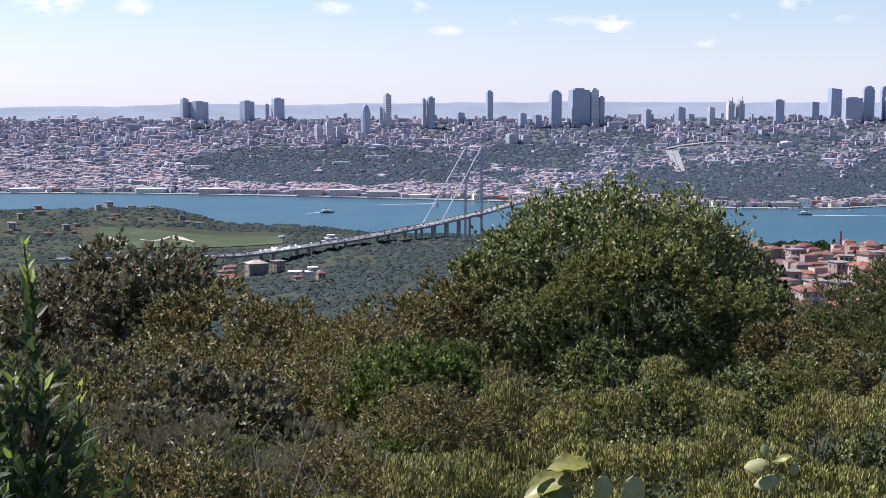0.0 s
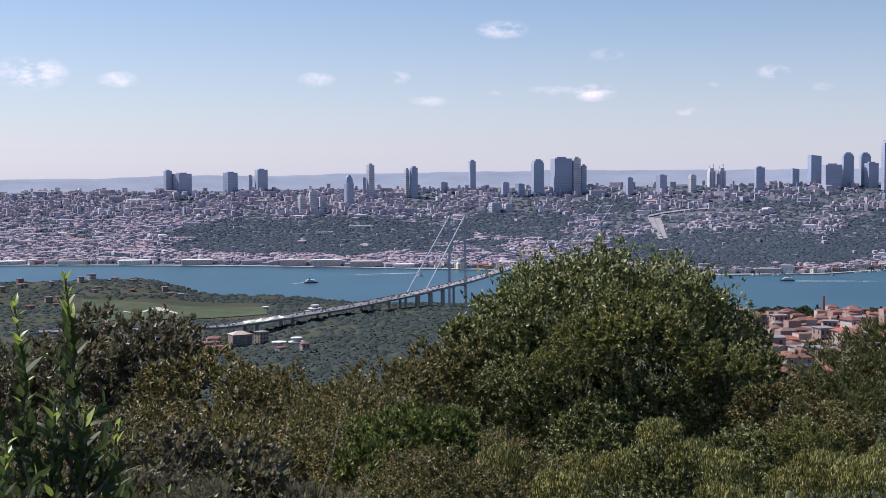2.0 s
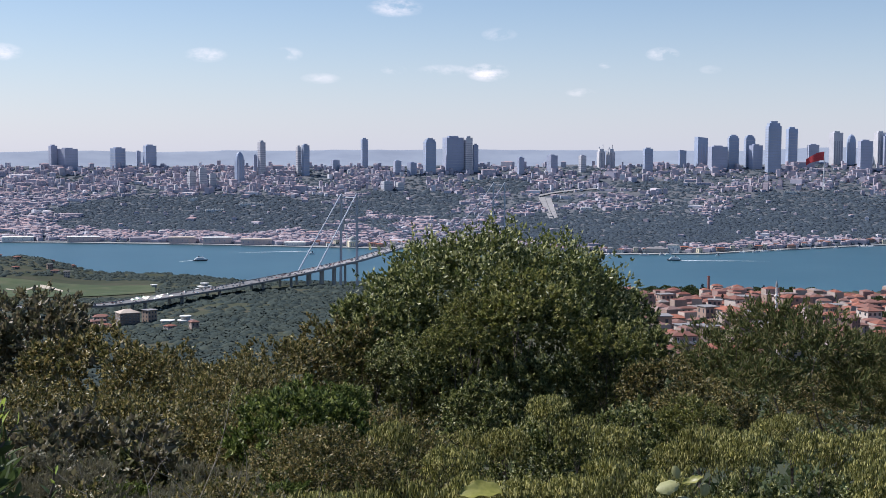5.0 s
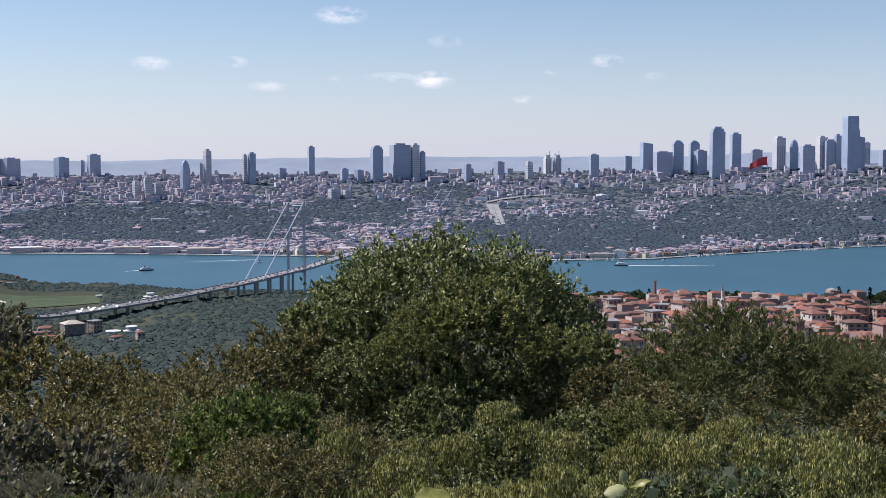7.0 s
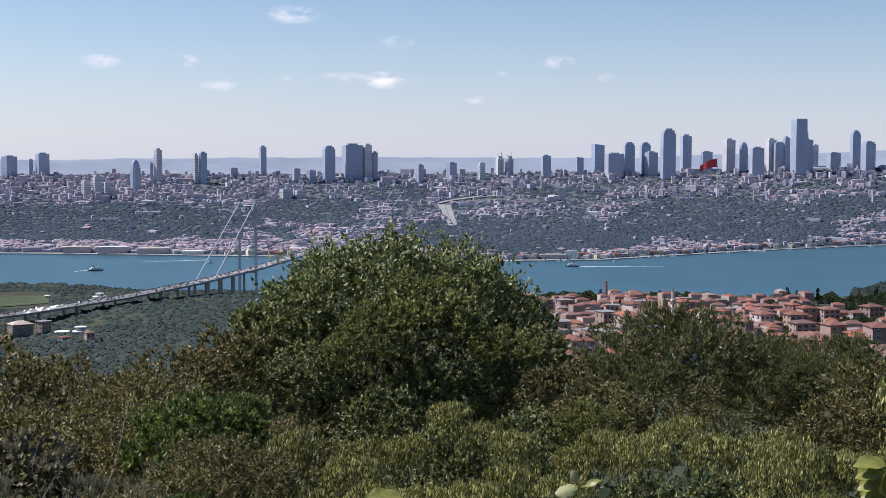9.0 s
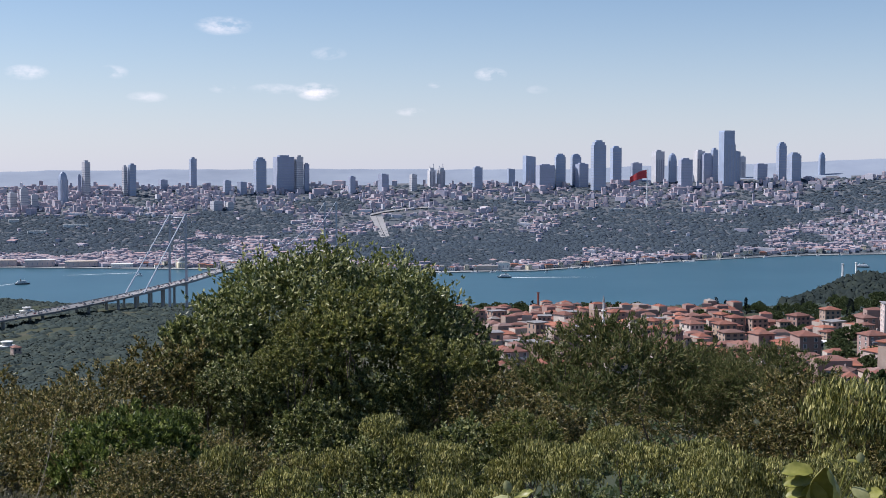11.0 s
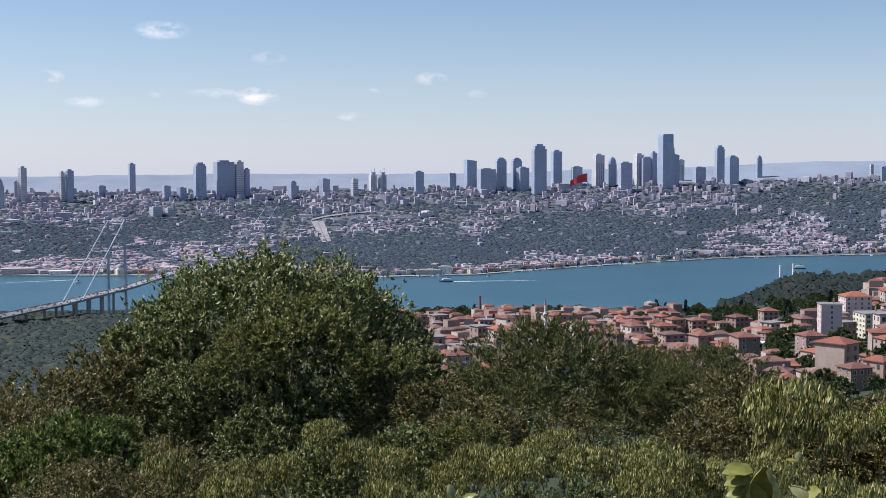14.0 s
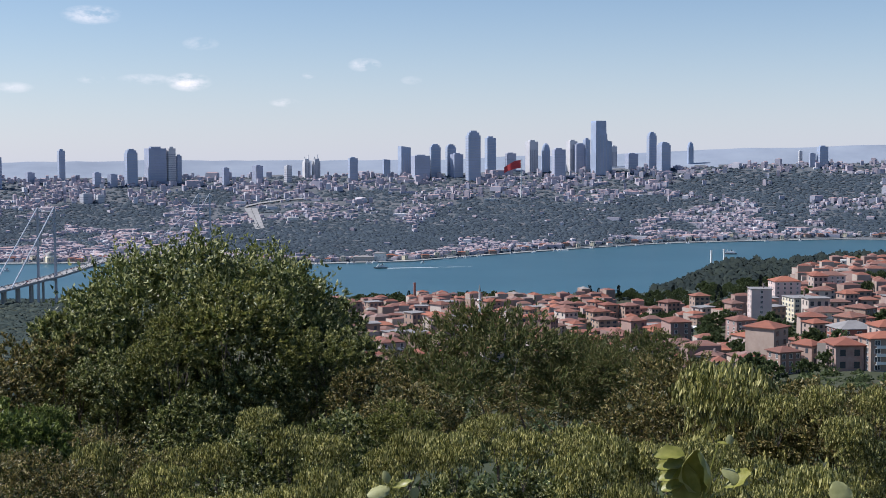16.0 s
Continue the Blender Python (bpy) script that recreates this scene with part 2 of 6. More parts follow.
def box_bm(x0, x1, y0, y1, z0, z1, bevel=0.0, bm=None):
    bm = bm or bmesh.new()
    vs = [bm.verts.new((x, y, z)) for z in (z0, z1) for x, y in ((x0, y0), (x1, y0), (x1, y1), (x0, y1))]
    fs = [bm.faces.new([vs[i] for i in f]) for f in ((3, 2, 1, 0), (4, 5, 6, 7), (0, 1, 5, 4), (1, 2, 6, 5), (2, 3, 7, 6), (3, 0, 4, 7))]
    if bevel:
        bmesh.ops.bevel(bm, geom=list({e for f in fs for e in f.edges}), offset=bevel, segments=1, affect="EDGES")
    return bm


def polar(az, d, z):
    return Vector((d * math.sin(radians(az)), d * math.cos(radians(az)), z))


# ---------------------------------------------------------------- the lie of the land
HILL_D = [0, 3, 8, 15, 25, 40, 80]
HILL_Z = [218.4, 217.9, 216.5, 214.0, 210.5, 205.0, 194.0]
PROFILE = {
    -30: [(150, 176), (400, 132), (800, 72), (1200, 36), (1500, 28), (2000, 27), (2300, 36), (2600, 18), (2750, 2)],
    -20: [(150, 176), (400, 132), (800, 84), (1200, 54), (1350, 44), (1500, 36), (1700, 30), (1950, 20), (2050, 24), (2300, 42), (2480, 20), (2560, 2)],
    -16: [(150, 176), (400, 132), (800, 84), (1200, 54), (1350, 45), (1500, 38), (1700, 32), (1900, 20), (2100, 16), (2250, 14), (2330, 2)],
    -9: [(150, 176), (400, 136), (800, 92), (1200, 60), (1600, 46), (1800, 36), (1950, 18), (2130, 8), (2200, 2)],
    0: [(150, 176), (400, 142), (800, 108), (1150, 84), (1600, 36), (1950, 12), (2100, 6), (2150, 2)],
    6: [(150, 178), (400, 148), (700, 124), (960, 106), (1210, 90), (1450, 54), (1700, 28), (2050, 6), (2120, 2)],
    14: [(150, 180), (400, 150), (700, 126), (960, 107), (1210, 91), (1450, 56), (1700, 30), (2050, 6), (2160, 2)],
    19: [(150, 180), (300, 158), (500, 138), (700, 125), (960, 109), (1210, 94), (1450, 72), (1700, 48), (2050, 10), (2200, 2)],
    23: [(150, 181), (300, 160), (500, 144), (600, 140.5), (700, 137), (960, 121), (1210, 105), (1330, 92), (1560, 85), (1750, 83), (2000, 50), (2300, 2)],
    28: [(150, 182), (300, 163), (500, 149), (600, 144), (700, 141), (850, 138), (960, 136), (1130, 133), (1210, 126), (1330, 106), (1560, 97), (1750, 94), (2000, 60), (2400, 2)],
}
P_AZ = sorted(PROFILE)
SHORE_AZ = [-60, -26, -14, -8, 0, 5, 9, 13.5, 20, 27, 60]
SHORE_D = [3600, 3350, 3110, 2990, 2890, 2830, 2890, 3140, 3540, 3800, 4000]
RIDGE_AZ = [-60, -26, -15, 0, 8, 15, 21, 27, 60]
RIDGE_EL = [-0.25, -0.22, -0.10, 0.04, 0.03, 0.18, 0.40, 0.60, 0.6]
G_S = [0.0, 0.03, 0.35, 0.60, 0.78, 0.88, 1.0]
G_V = [0.0, 0.035, 0.34, 0.60, 0.79, 0.875, 1.0]


def near_profile(k, d):
    ds = HILL_D + [p[0] for p in PROFILE[k]]
    zs = HILL_Z + [p[1] for p in PROFILE[k]]
    return float(np.interp(d, ds, zs))


def near_shore(az):
    return float(np.interp(az, P_AZ, [PROFILE[k][-1][0] for k in P_AZ]))


def height(az, d):
    """Ground height over the sea at a bearing (degrees, from north, clockwise) and a distance."""
    a = max(-30.0, min(28.0, az))
    shore, far = near_shore(a), float(np.interp(az, SHORE_AZ, SHORE_D))
    if d <= shore:
        j = max(1, min(len(P_AZ) - 1, int(np.searchsorted(P_AZ, a))))
        k0, k1 = P_AZ[j - 1], P_AZ[j]
        f = (a - k0) / (k1 - k0)
        f = f * f * (3 - 2 * f)
        z = near_profile(k0, d) * (1 - f) + near_profile(k1, d) * f
        z += min(1.0, d / 400) * 2.0 * noise.noise((d * math.sin(radians(az)) * 0.008, d * math.cos(radians(az)) * 0.008, 0.3))
    elif d < far:
        z = 2 - 0.4 * min(d - shore, far - d)
        z = max(z, -12)
    else:
        s = min(1.0, (d - far) / (4900 - far))
        e0 = -math.degrees(math.atan2(EYE - 2, far))
        g = float(np.interp(s, G_S, G_V))
        e1 = float(np.interp(az, RIDGE_AZ, RIDGE_EL)) + 0.10 * noise.noise((az * 0.25, 0.0, 2.0)) + 0.03 * noise.noise((az * 1.1, 0.0, 4.0))
        el = e0 * (1 - g) + e1 * g
        el += 0.16 * math.sin(math.pi * s) * noise.noise((az * 0.16, s * 3.0, 7.0))
        z = EYE + d * math.tan(radians(el))
        if d > 4900:
            z -= (d - 4900) * 0.1
    if abs(az) > 45:
        f = min(1.0, (abs(az) - 45) / 35)
        back = float(np.interp(d, HILL_D + [300, 1200, 4000, 6000], HILL_Z + [165, 90, 60, 40]))
        z = z * (1 - f) + back * f
    return z


def town_edge(az):
    """The elevation, in degrees, above which no houses stand and only the distant ridge is seen."""
    return float(np.interp(az, [-28, -10, 0, 10, 18, 24, 29], [-0.82, -0.80, -0.72, -0.62, -0.42, -0.22, -0.15])) + 0.07 * noise.noise((az * 0.9, 0.0, 21.0))


def ground_z(x, y):
    return height(math.degrees(math.atan2(x, y)), math.hypot(x, y))


def find_distance(az, el, d0, d1):
    """The distance at which the ground at this bearing is seen at this elevation."""
    lo, hi = d0, d1
    for _ in range(30):
        mid = (lo + hi) / 2
        if math.degrees(math.atan2(height(az, mid) - EYE, mid)) < el:
            lo = mid
        else:
            hi = mid
    return (lo + hi) / 2


az_steps = list(np.arange(-32, 32.01, 0.5))
az_ring = sorted(set([-180 + 6 * i for i in range(60) if abs(-180 + 6 * i) > 33] + az_steps))
d_ring = [0.0] + [0.8 * 1.13 ** i for i in range(46)]
d_ring = [d for d in d_ring if d < 200] + list(np.arange(200, 1500, 50)) + list(np.arange(1500, 2700, 30)) + list(np.arange(2700, 4000, 30)) + list(np.arange(4000, 4960, 40)) + [5200, 6000]
gv = [(d * math.sin(radians(a)), d * math.cos(radians(a)), height(a, d)) for d in d_ring[1:] for a in az_ring]
na = len(az_ring)
gf = [(r * na + i, r * na + (i + 1) % na, (r + 1) * na + (i + 1) % na, (r + 1) * na + i) for r in range(len(d_ring) - 2) for i in range(na)]
gv.append((0, 0, height(0, 0)))
gf3 = [(len(gv) - 1, (i + 1) % na, i) for i in range(na)]
bands = [d_ring[1 + r] for r in range(len(d_ring) - 2)]
# material by distance: litter, earth, haze-tinted hillside, haze-tinted ridge
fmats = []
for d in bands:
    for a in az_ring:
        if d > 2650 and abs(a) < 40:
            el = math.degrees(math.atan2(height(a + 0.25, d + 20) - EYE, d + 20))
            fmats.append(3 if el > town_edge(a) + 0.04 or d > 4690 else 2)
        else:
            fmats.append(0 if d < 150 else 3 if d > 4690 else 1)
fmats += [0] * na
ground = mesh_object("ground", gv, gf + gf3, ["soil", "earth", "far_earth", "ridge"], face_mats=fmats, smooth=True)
tagged(ground, "dark scrubby earth falling from hilltop to the shore", "ground", kind="structure")

wv = [(x, y, 0.0) for y in np.linspace(800, 4900, 12) for x in np.linspace(-4200, 4200, 12)]
wf = [(r * 12 + i, r * 12 + i + 1, (r + 1) * 12 + i + 1, (r + 1) * 12 + i) for r in range(11) for i in range(11)]
tagged(mesh_object("water", wv, wf, ["water"]), "calm teal-blue sea strait between two shores", "sea", kind="structure")

# ---------------------------------------------------------------- far shore: towers
def tower_mesh(w, h, style):
    """Boxes stacked and cut into a tower's outline, with floor bands; unit: metres, base at z = 0, depth as width."""
    bm = bmesh.new()
    r = w / 2
    dep = r * 0.8
    if style in ("slab", "glass", "pale", "stripe"):
        box_bm(-r, r, -dep, dep, -30, h, bm=bm)
        box_bm(-r * 0.6, r * 0.5, -dep * 0.5, dep * 0.5, h, h + min(6, h * 0.05), bm=bm)
    elif style == "crown":
        box_bm(-r, r, -dep, dep, -30, h * 0.9, bm=bm)
        box_bm(-r * 0.82, r * 0.82, -dep * 0.8, dep * 0.8, h * 0.9, h * 0.96, bm=bm)
        box_bm(-r * 0.5, r * 0.5, -dep * 0.5, dep * 0.5, h * 0.96, h, bm=bm)
    elif style == "wedge":
        vs = [bm.verts.new(p) for p in ((-r, -dep, -30), (r, -dep, -30), (r, dep, -30), (-r, dep, -30))]
        n = 7
        rings = [vs]
        for i in range(n):
            f = i / (n - 1)
            rings.append([bm.verts.new((-r + 2 * r * k, s * dep, h * (0.86 + 0.14 * math.sin((1 - abs(k - 0.35)) * 1.4)) if f == 1 else h * 0.8 * f)) for k, s in ((0.0, -1), (1.0, -1), (1.0, 1), (0.0, 1))])
        for a, b in zip(rings, rings[1:]):
            for i in range(4):
                bm.faces.new((a[i], a[(i + 1) % 4], b[(i + 1) % 4], b[i]))
        bm.faces.new(rings[-1])
    elif style == "round":
        prev = None
        for f, k in ((-0.3, 1.0), (0.0, 1.0), (0.7, 1.0), (0.85, 0.86), (0.94, 0.6), (1.0, 0.2)):
            ring = [bm.verts.new((r * k * x, dep * k * y, h * f)) for x, y in ((-1, -0.6), (-0.6, -1), (0.6, -1), (1, -0.6), (1, 0.6), (0.6, 1), (-0.6, 1), (-1, 0.6))]
            if prev:
                for i in range(8):
                    bm.faces.new((prev[i], prev[(i + 1) % 8], ring[(i + 1) % 8], ring[i]))
            prev = ring
        bm.faces.new(prev)
    elif style == "flare":
        rings = []
        for z, x0, x1 in ((-30, -r, r * 1.2), (h * 0.30, -r, r * 1.2), (h * 0.62, -r, r * 0.95), (h * 0.80, -r, r * 0.72), (h * 0.97, -r, r * 0.70), (h, -r * 0.95, r * 0.66)):
            rings.append([bm.verts.new((x, y, z)) for x, y in ((x0, -dep), (x1, -dep), (x1, dep), (x0, dep))])
        for a, b in zip(rings, rings[1:]):
            for i in range(4):
                bm.faces.new((a[i], a[(i + 1) % 4], b[(i + 1) % 4], b[i]))
        bm.faces.new(rings[-1])
    elif style == "spire":
        box_bm(-r, r, -dep, dep, -30, h * 0.8, bm=bm)
        box_bm(-r * 0.7, r * 0.7, -dep * 0.7, dep * 0.7, h * 0.8, h * 0.93, bm=bm)
        for s in (-1, 1):
            box_bm(s * r * 0.6 - 1.2, s * r * 0.6 + 1.2, -1.2, 1.2, h * 0.8, h * (1.12 if s > 0 else 1.02), bm=bm)
    return bm


TOWER_LOOK = {
    "slab": ("tower_grey", "grey concrete and glass office tower", "grey slab-like high-rise in the far business district"),
    "glass": ("tower_glass", "", "dark blue-grey glass skyscraper above the city"),
    "pale": ("tower_pale", "", "pale rendered apartment high-rise among low houses"),
    "stripe": ("tower_pale", "", "pale high-rise with upright window stripes"),
    "crown": ("tower_glass", "", "blue-grey skyscraper with a stepped crown"),
    "wedge": ("tower_glass", "", "glass skyscraper with a slanting curved top"),
    "flare": ("tower_glass", "", "tall blue glass skyscraper flaring towards its foot"),
    "round": ("tower_glass", "", "blue glass tower with a rounded pointed top"),
    "spire": ("tower_pale", "", "pale twin residential tower with slim spires"),
}
# concrete and blue glass tones, with distance haze mixed into both
M["tower_grey"] = material("hazed_tower_concrete", [(0.31, 0.345, 0.45), (0.37, 0.395, 0.49)], 0.55, by="object", scale=0.05, dirt_scale=0.02, spread=0.2)
M["tower_glass"] = material("hazed_tower_glazing", [(0.27, 0.33, 0.45), (0.33, 0.38, 0.49), (0.29, 0.35, 0.47)], 0.3, by="object", scale=0.05, dirt_scale=0.03, spread=0.2)
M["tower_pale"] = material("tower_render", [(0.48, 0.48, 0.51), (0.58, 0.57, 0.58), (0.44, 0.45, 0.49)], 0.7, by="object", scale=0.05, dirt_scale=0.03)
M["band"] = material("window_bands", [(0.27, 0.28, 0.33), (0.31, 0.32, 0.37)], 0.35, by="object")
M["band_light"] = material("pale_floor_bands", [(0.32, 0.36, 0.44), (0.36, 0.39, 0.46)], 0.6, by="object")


def tower(az, width, top, base, style):
    """A skyscraper, given as it is seen from the hill: bearing, width, top and foot in degrees."""
    d = find_distance(az, base, 3300, 4860)
    z = height(az, d)
    h = EYE + d * math.tan(radians(top)) - z
    w = d * radians(width)
    ob = new({"slab": "office_tower", "pale": "apartment_tower", "stripe": "apartment_tower", "spire": "apartment_tower"}.get(style, "skyscraper"))
    turn = rng.uniform(12, 38)
    k = 1 / (abs(math.cos(radians(turn))) + 0.8 * abs(math.sin(radians(turn))))
    ob.matrix_world = polar(az, d, z).to_tuple() and Matrix.Translation(polar(az, d, z)) @ Matrix.Rotation(radians(-az + turn), 4, "Z")
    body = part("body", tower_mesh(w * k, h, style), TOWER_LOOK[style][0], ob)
    r, dep = w * k / 2, w * k * 0.4
    mat = "band" if style in ("pale", "stripe", "spire") else "band_light"
    if style in ("pale", "slab", "glass", "crown"):
        step = 9.0 if style != "pale" else 7.0
        n = max(2, int(h * 0.86 / step))
        for i in range(n):
            zb = h * 0.06 + i * step
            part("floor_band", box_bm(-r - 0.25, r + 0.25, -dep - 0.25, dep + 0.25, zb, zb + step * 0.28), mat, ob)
    else:
        n = 4
        for i in range(n):
            x = -r + (i + 0.5) * 2 * r / n
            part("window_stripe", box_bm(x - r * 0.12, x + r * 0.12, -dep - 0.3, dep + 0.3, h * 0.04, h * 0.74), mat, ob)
    tagged(ob, TOWER_LOOK[style][2], "skyscraper", group="far skyline towers")
    return ob


tower(-18.56, 0.35, 0.08, -0.92, "slab")
tower(-17.98, 0.82, -0.04, -0.92, "slab")
tower(-15.96, 0.62, -0.01, -0.87, "glass")
tower(-15.13, 0.19, -0.13, -0.76, "slab")
tower(-14.66, 0.55, 0.11, -0.80, "glass")
tower(-10.94, 0.46, -0.13, -1.44, "round")
tower(-10.28, 0.15, -0.28, -1.17, "slab")
tower(-10.01, 0.34, 0.28, -1.17, "pale")
tower(-8.45, 0.22, 0.09, -1.12, "pale")
tower(-8.15, 0.34, 0.16, -1.12, "glass")
tower(-5.64, 0.31, 0.43, -0.78, "glass")
tower(-2.84, 0.55, 0.50, -1.02, "crown")
tower(-1.84, 0.91, 0.52, -0.92, "slab")
tower(-1.19, 0.38, 0.52, -0.92, "pale")
tower(-0.87, 0.24, 0.21, -0.92, "slab")
tower(1.07, 0.31, -0.32, -1.04, "slab")
tower(2.41, 0.47, -0.22, -0.99, "slab")
tower(3.70, 0.33, -0.22, -0.91, "pale")
tower(4.48, 0.35, 0.14, -0.76, "spire")
tower(4.89, 0.37, 0.14, -0.76, "spire")
tower(6.46, 0.43, 0.09, -0.88, "glass")
tower(7.90, 0.34, 0.07, -0.68, "wedge")
tower(-12.94, 0.38, -1.00, -1.72, "pale")
tower(-12.48, 0.34, -0.83, -1.75, "pale")
tower(-12.07, 0.29, -1.07, -1.70, "pale")
tower(-6.89, 0.39, -0.47, -0.93, "slab")
tower(-4.23, 0.36, -0.49, -1.07, "slab")
tower(-3.60, 0.41, -0.56, -1.07, "slab")
tower(-4.68, 0.53, -1.36, -1.73, "pale")
tower(-4.11, 0.36, -1.41, -1.75, "pale")
tower(8.67, 0.56, 0.64, -0.64, "wedge")
tower(9.36, 0.82, 0.19, -0.76, "slab")
tower(9.99, 0.48, 0.69, -0.72, "crown")
tower(10.66, 0.46, 0.68, -0.67, "crown")
tower(10.92, 0.56, 0.25, -0.72, "slab")
tower(11.62, 0.65, 1.26, -0.85, "crown")
tower(12.36, 0.48, 0.94, -0.49, "glass")
tower(13.23, 0.48, 0.28, -0.49, "slab")
tower(14.13, 0.55, 0.78, -0.54, "stripe")
tower(14.73, 0.41, 0.71, -0.50, "round")
tower(15.28, 0.60, 0.44, -0.79, "slab")
tower(15.84, 0.48, 0.79, -0.50, "stripe")
tower(16.18, 0.64, 0.65, -0.51, "slab")
tower(16.47, 0.31, 0.86, -0.51, "glass")
tower(17.01, 0.73, 1.65, -0.61, "flare")
tower(17.30, 0.50, 0.88, -0.56, "wedge")
tower(17.63, 0.26, 0.56, -0.32, "stripe")
tower(18.37, 0.56, 0.25, -0.37, "slab")
tower(19.21, 0.42, 1.17, -0.38, "crown")
tower(19.72, 0.58, 0.74, -0.47, "crown")
tower(20.83, 0.30, 0.75, -0.17, "round")
tower(26.20, 0.46, 0.52, -0.31, "glass")
tower(25.80, 0.26, 0.24, -0.31, "slab")
tower(25.32, 0.16, 0.34, -0.17, "pale")

# ---------------------------------------------------------------- far city fabric and woods
WOODS = [(-12.2, -2.8, 6.0, 0.85), (-3.8, -2.3, 2.6, 0.6), (14.2, -2.6, 4.5, 1.0), (4.6, -3.4, 4.6, 0.85), (24.5, -1.15, 4.4, 0.6),
         (24.6, -2.2, 1.1, 0.4), (9.0, -3.5, 2.0, 0.5), (19.0, -1.9, 1.6, 0.4), (0.2, -1.55, 1.5, 0.3), (7.2, -1.5, 2.0, 0.25), (28.0, -2.6, 1.6, 0.5)]


def wooded(az, el):
    v = max(1 - ((az - a) / w) ** 2 - ((el - e) / h) ** 2 for a, e, w, h in WOODS)
    return v + 0.42 * noise.noise((az * 0.6, el * 2.4, 1.5)) + 0.2 * noise.noise((az * 2.0, el * 6.0, 3.5))


def block_arrays(spots):
    """Small houses: a box with a hipped or flat roof each."""
    vs, fs, fm = [], [], []
    for x, y, z, w, l, h, rise, turn in spots:
        c, s = math.cos(turn), math.sin(turn)
        o = len(vs)
        for px, py, pz in ((-w, -l, -4), (w, -l, -4), (w, l, -4), (-w, l, -4), (-w, -l, h), (w, -l, h), (w, l, h), (-w, l, h),
                           (0, -(l - w) * 0.9 if l > w else 0.0, h + rise), (0, (l - w) * 0.9 if l > w else 0.01, h + rise)):
            vs.append((x + px * c - py * s, y + px * s + py * c, z + pz))
        fs += [(o, o + 1, o + 5, o + 4), (o + 1, o + 2, o + 6, o + 5), (o + 2, o + 3, o + 7, o + 6), (o + 3, o, o + 4, o + 7),
               (o + 4, o + 5, o + 8), (o + 6, o + 7, o + 9), (o + 5, o + 6, o + 9, o + 8), (o + 7, o + 4, o + 8, o + 9)]
        fm += [0, 0, 0, 0, 1, 1, 1, 1]
    return vs, fs, fm


spots = []
tree_spots = []
for i in range(33000):
    az = rng.uniform(-29, 29)
    far = float(np.interp(az, SHORE_AZ, SHORE_D))
    s = rng.random() ** 1.15
    d = far + 25 + s * (4830 - far - 25)
    z = height(az, d)
    el = math.degrees(math.atan2(z - EYE, d))
    if -2.99 < el < -1.96 and 1.80 - 0.53 * (el + 2.0) < az < 2.40 - 0.38 * (el + 2.0) or 2.0 < az < 4.7 and abs(el + 1.95 - 0.07 * (az - 2)) < 0.06:
        continue
    if el > town_edge(az):
        continue
    wv_ = wooded(az, el)
    clump = noise.noise((az * 0.7, el * 3.0, 9.0))
    green = 0.24 if az < -12 else 0.32 if az < -5 else 0.46 if az < 6 else 0.55
    if (wv_ > 0 and rng.random() < 0.965) or (clump < (-0.30 if az < -8 else -0.16) and el > -3.6) or rng.random() < green:
        tree_spots.append((az, d, z))
        continue
    p = polar(az, d, z)
    big = rng.random()
    w = rng.uniform(3.2, 6.0) if big < 0.93 else rng.uniform(7, 11)
    l = w * rng.uniform(0.8, 1.5 if big < 0.93 else 3.0)
    h = rng.uniform(4, 9) + (rng.uniform(4, 14) if el > -1.9 and rng.random() < 0.35 else 0)
    rise = rng.uniform(1.2, 2.4) if rng.random() < 0.7 else 0.15
    spots.append((p.x, p.y, p.z, w, l, h, rise, radians(-az) + rng.choice([0, 1.57, 1.57]) + rng.normal(0, 0.3)))
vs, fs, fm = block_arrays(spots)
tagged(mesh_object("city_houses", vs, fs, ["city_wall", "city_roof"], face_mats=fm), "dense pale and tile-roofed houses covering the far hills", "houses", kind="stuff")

CLUMPS = 18


def woods(name, places, size, mat, label, tall=0.95, clumps=CLUMPS, leaf=0.62, lie=0.0):
    """Many far trees: each a loose tuft of small three-cornered leaf clumps."""
    c = np.array([tuple(p) for p in places])
    m = len(c)
    k = size * rng.uniform(0.55, 1.4, m)
    d = rng.normal(size=(m, clumps, 3))
    d /= np.linalg.norm(d, axis=2)[:, :, None]
    d[:, :, 2] = np.abs(d[:, :, 2]) * 1.15 - 0.25
    d *= rng.uniform(0.5, 1.0, (m, clumps, 1))
    mid = c[:, None, :] + d * k[:, None, None] * (1, 1, tall) + np.array([0, 0, 0.5]) * k[:, None, None] * tall
    corners = rng.normal(size=(m, clumps, 3, 3))
    corners -= corners.mean(2, keepdims=True)
    if lie:
        nrm = d + np.array([0, 0, 0.8])
        nrm /= np.linalg.norm(nrm, axis=2)[:, :, None]
        corners -= lie * (corners * nrm[:, :, None, :]).sum(3, keepdims=True) * nrm[:, :, None, :]
    corners *= leaf * k[:, None, None, None] / np.linalg.norm(corners, axis=3)[..., None]
    vs = (mid[:, :, None, :] + corners).reshape(-1, 3)
    me = big_mesh(name, vs, np.arange(len(vs)).reshape(-1, 3), [mat])
    return tagged(new(name, me), label, "woods", kind="stuff")


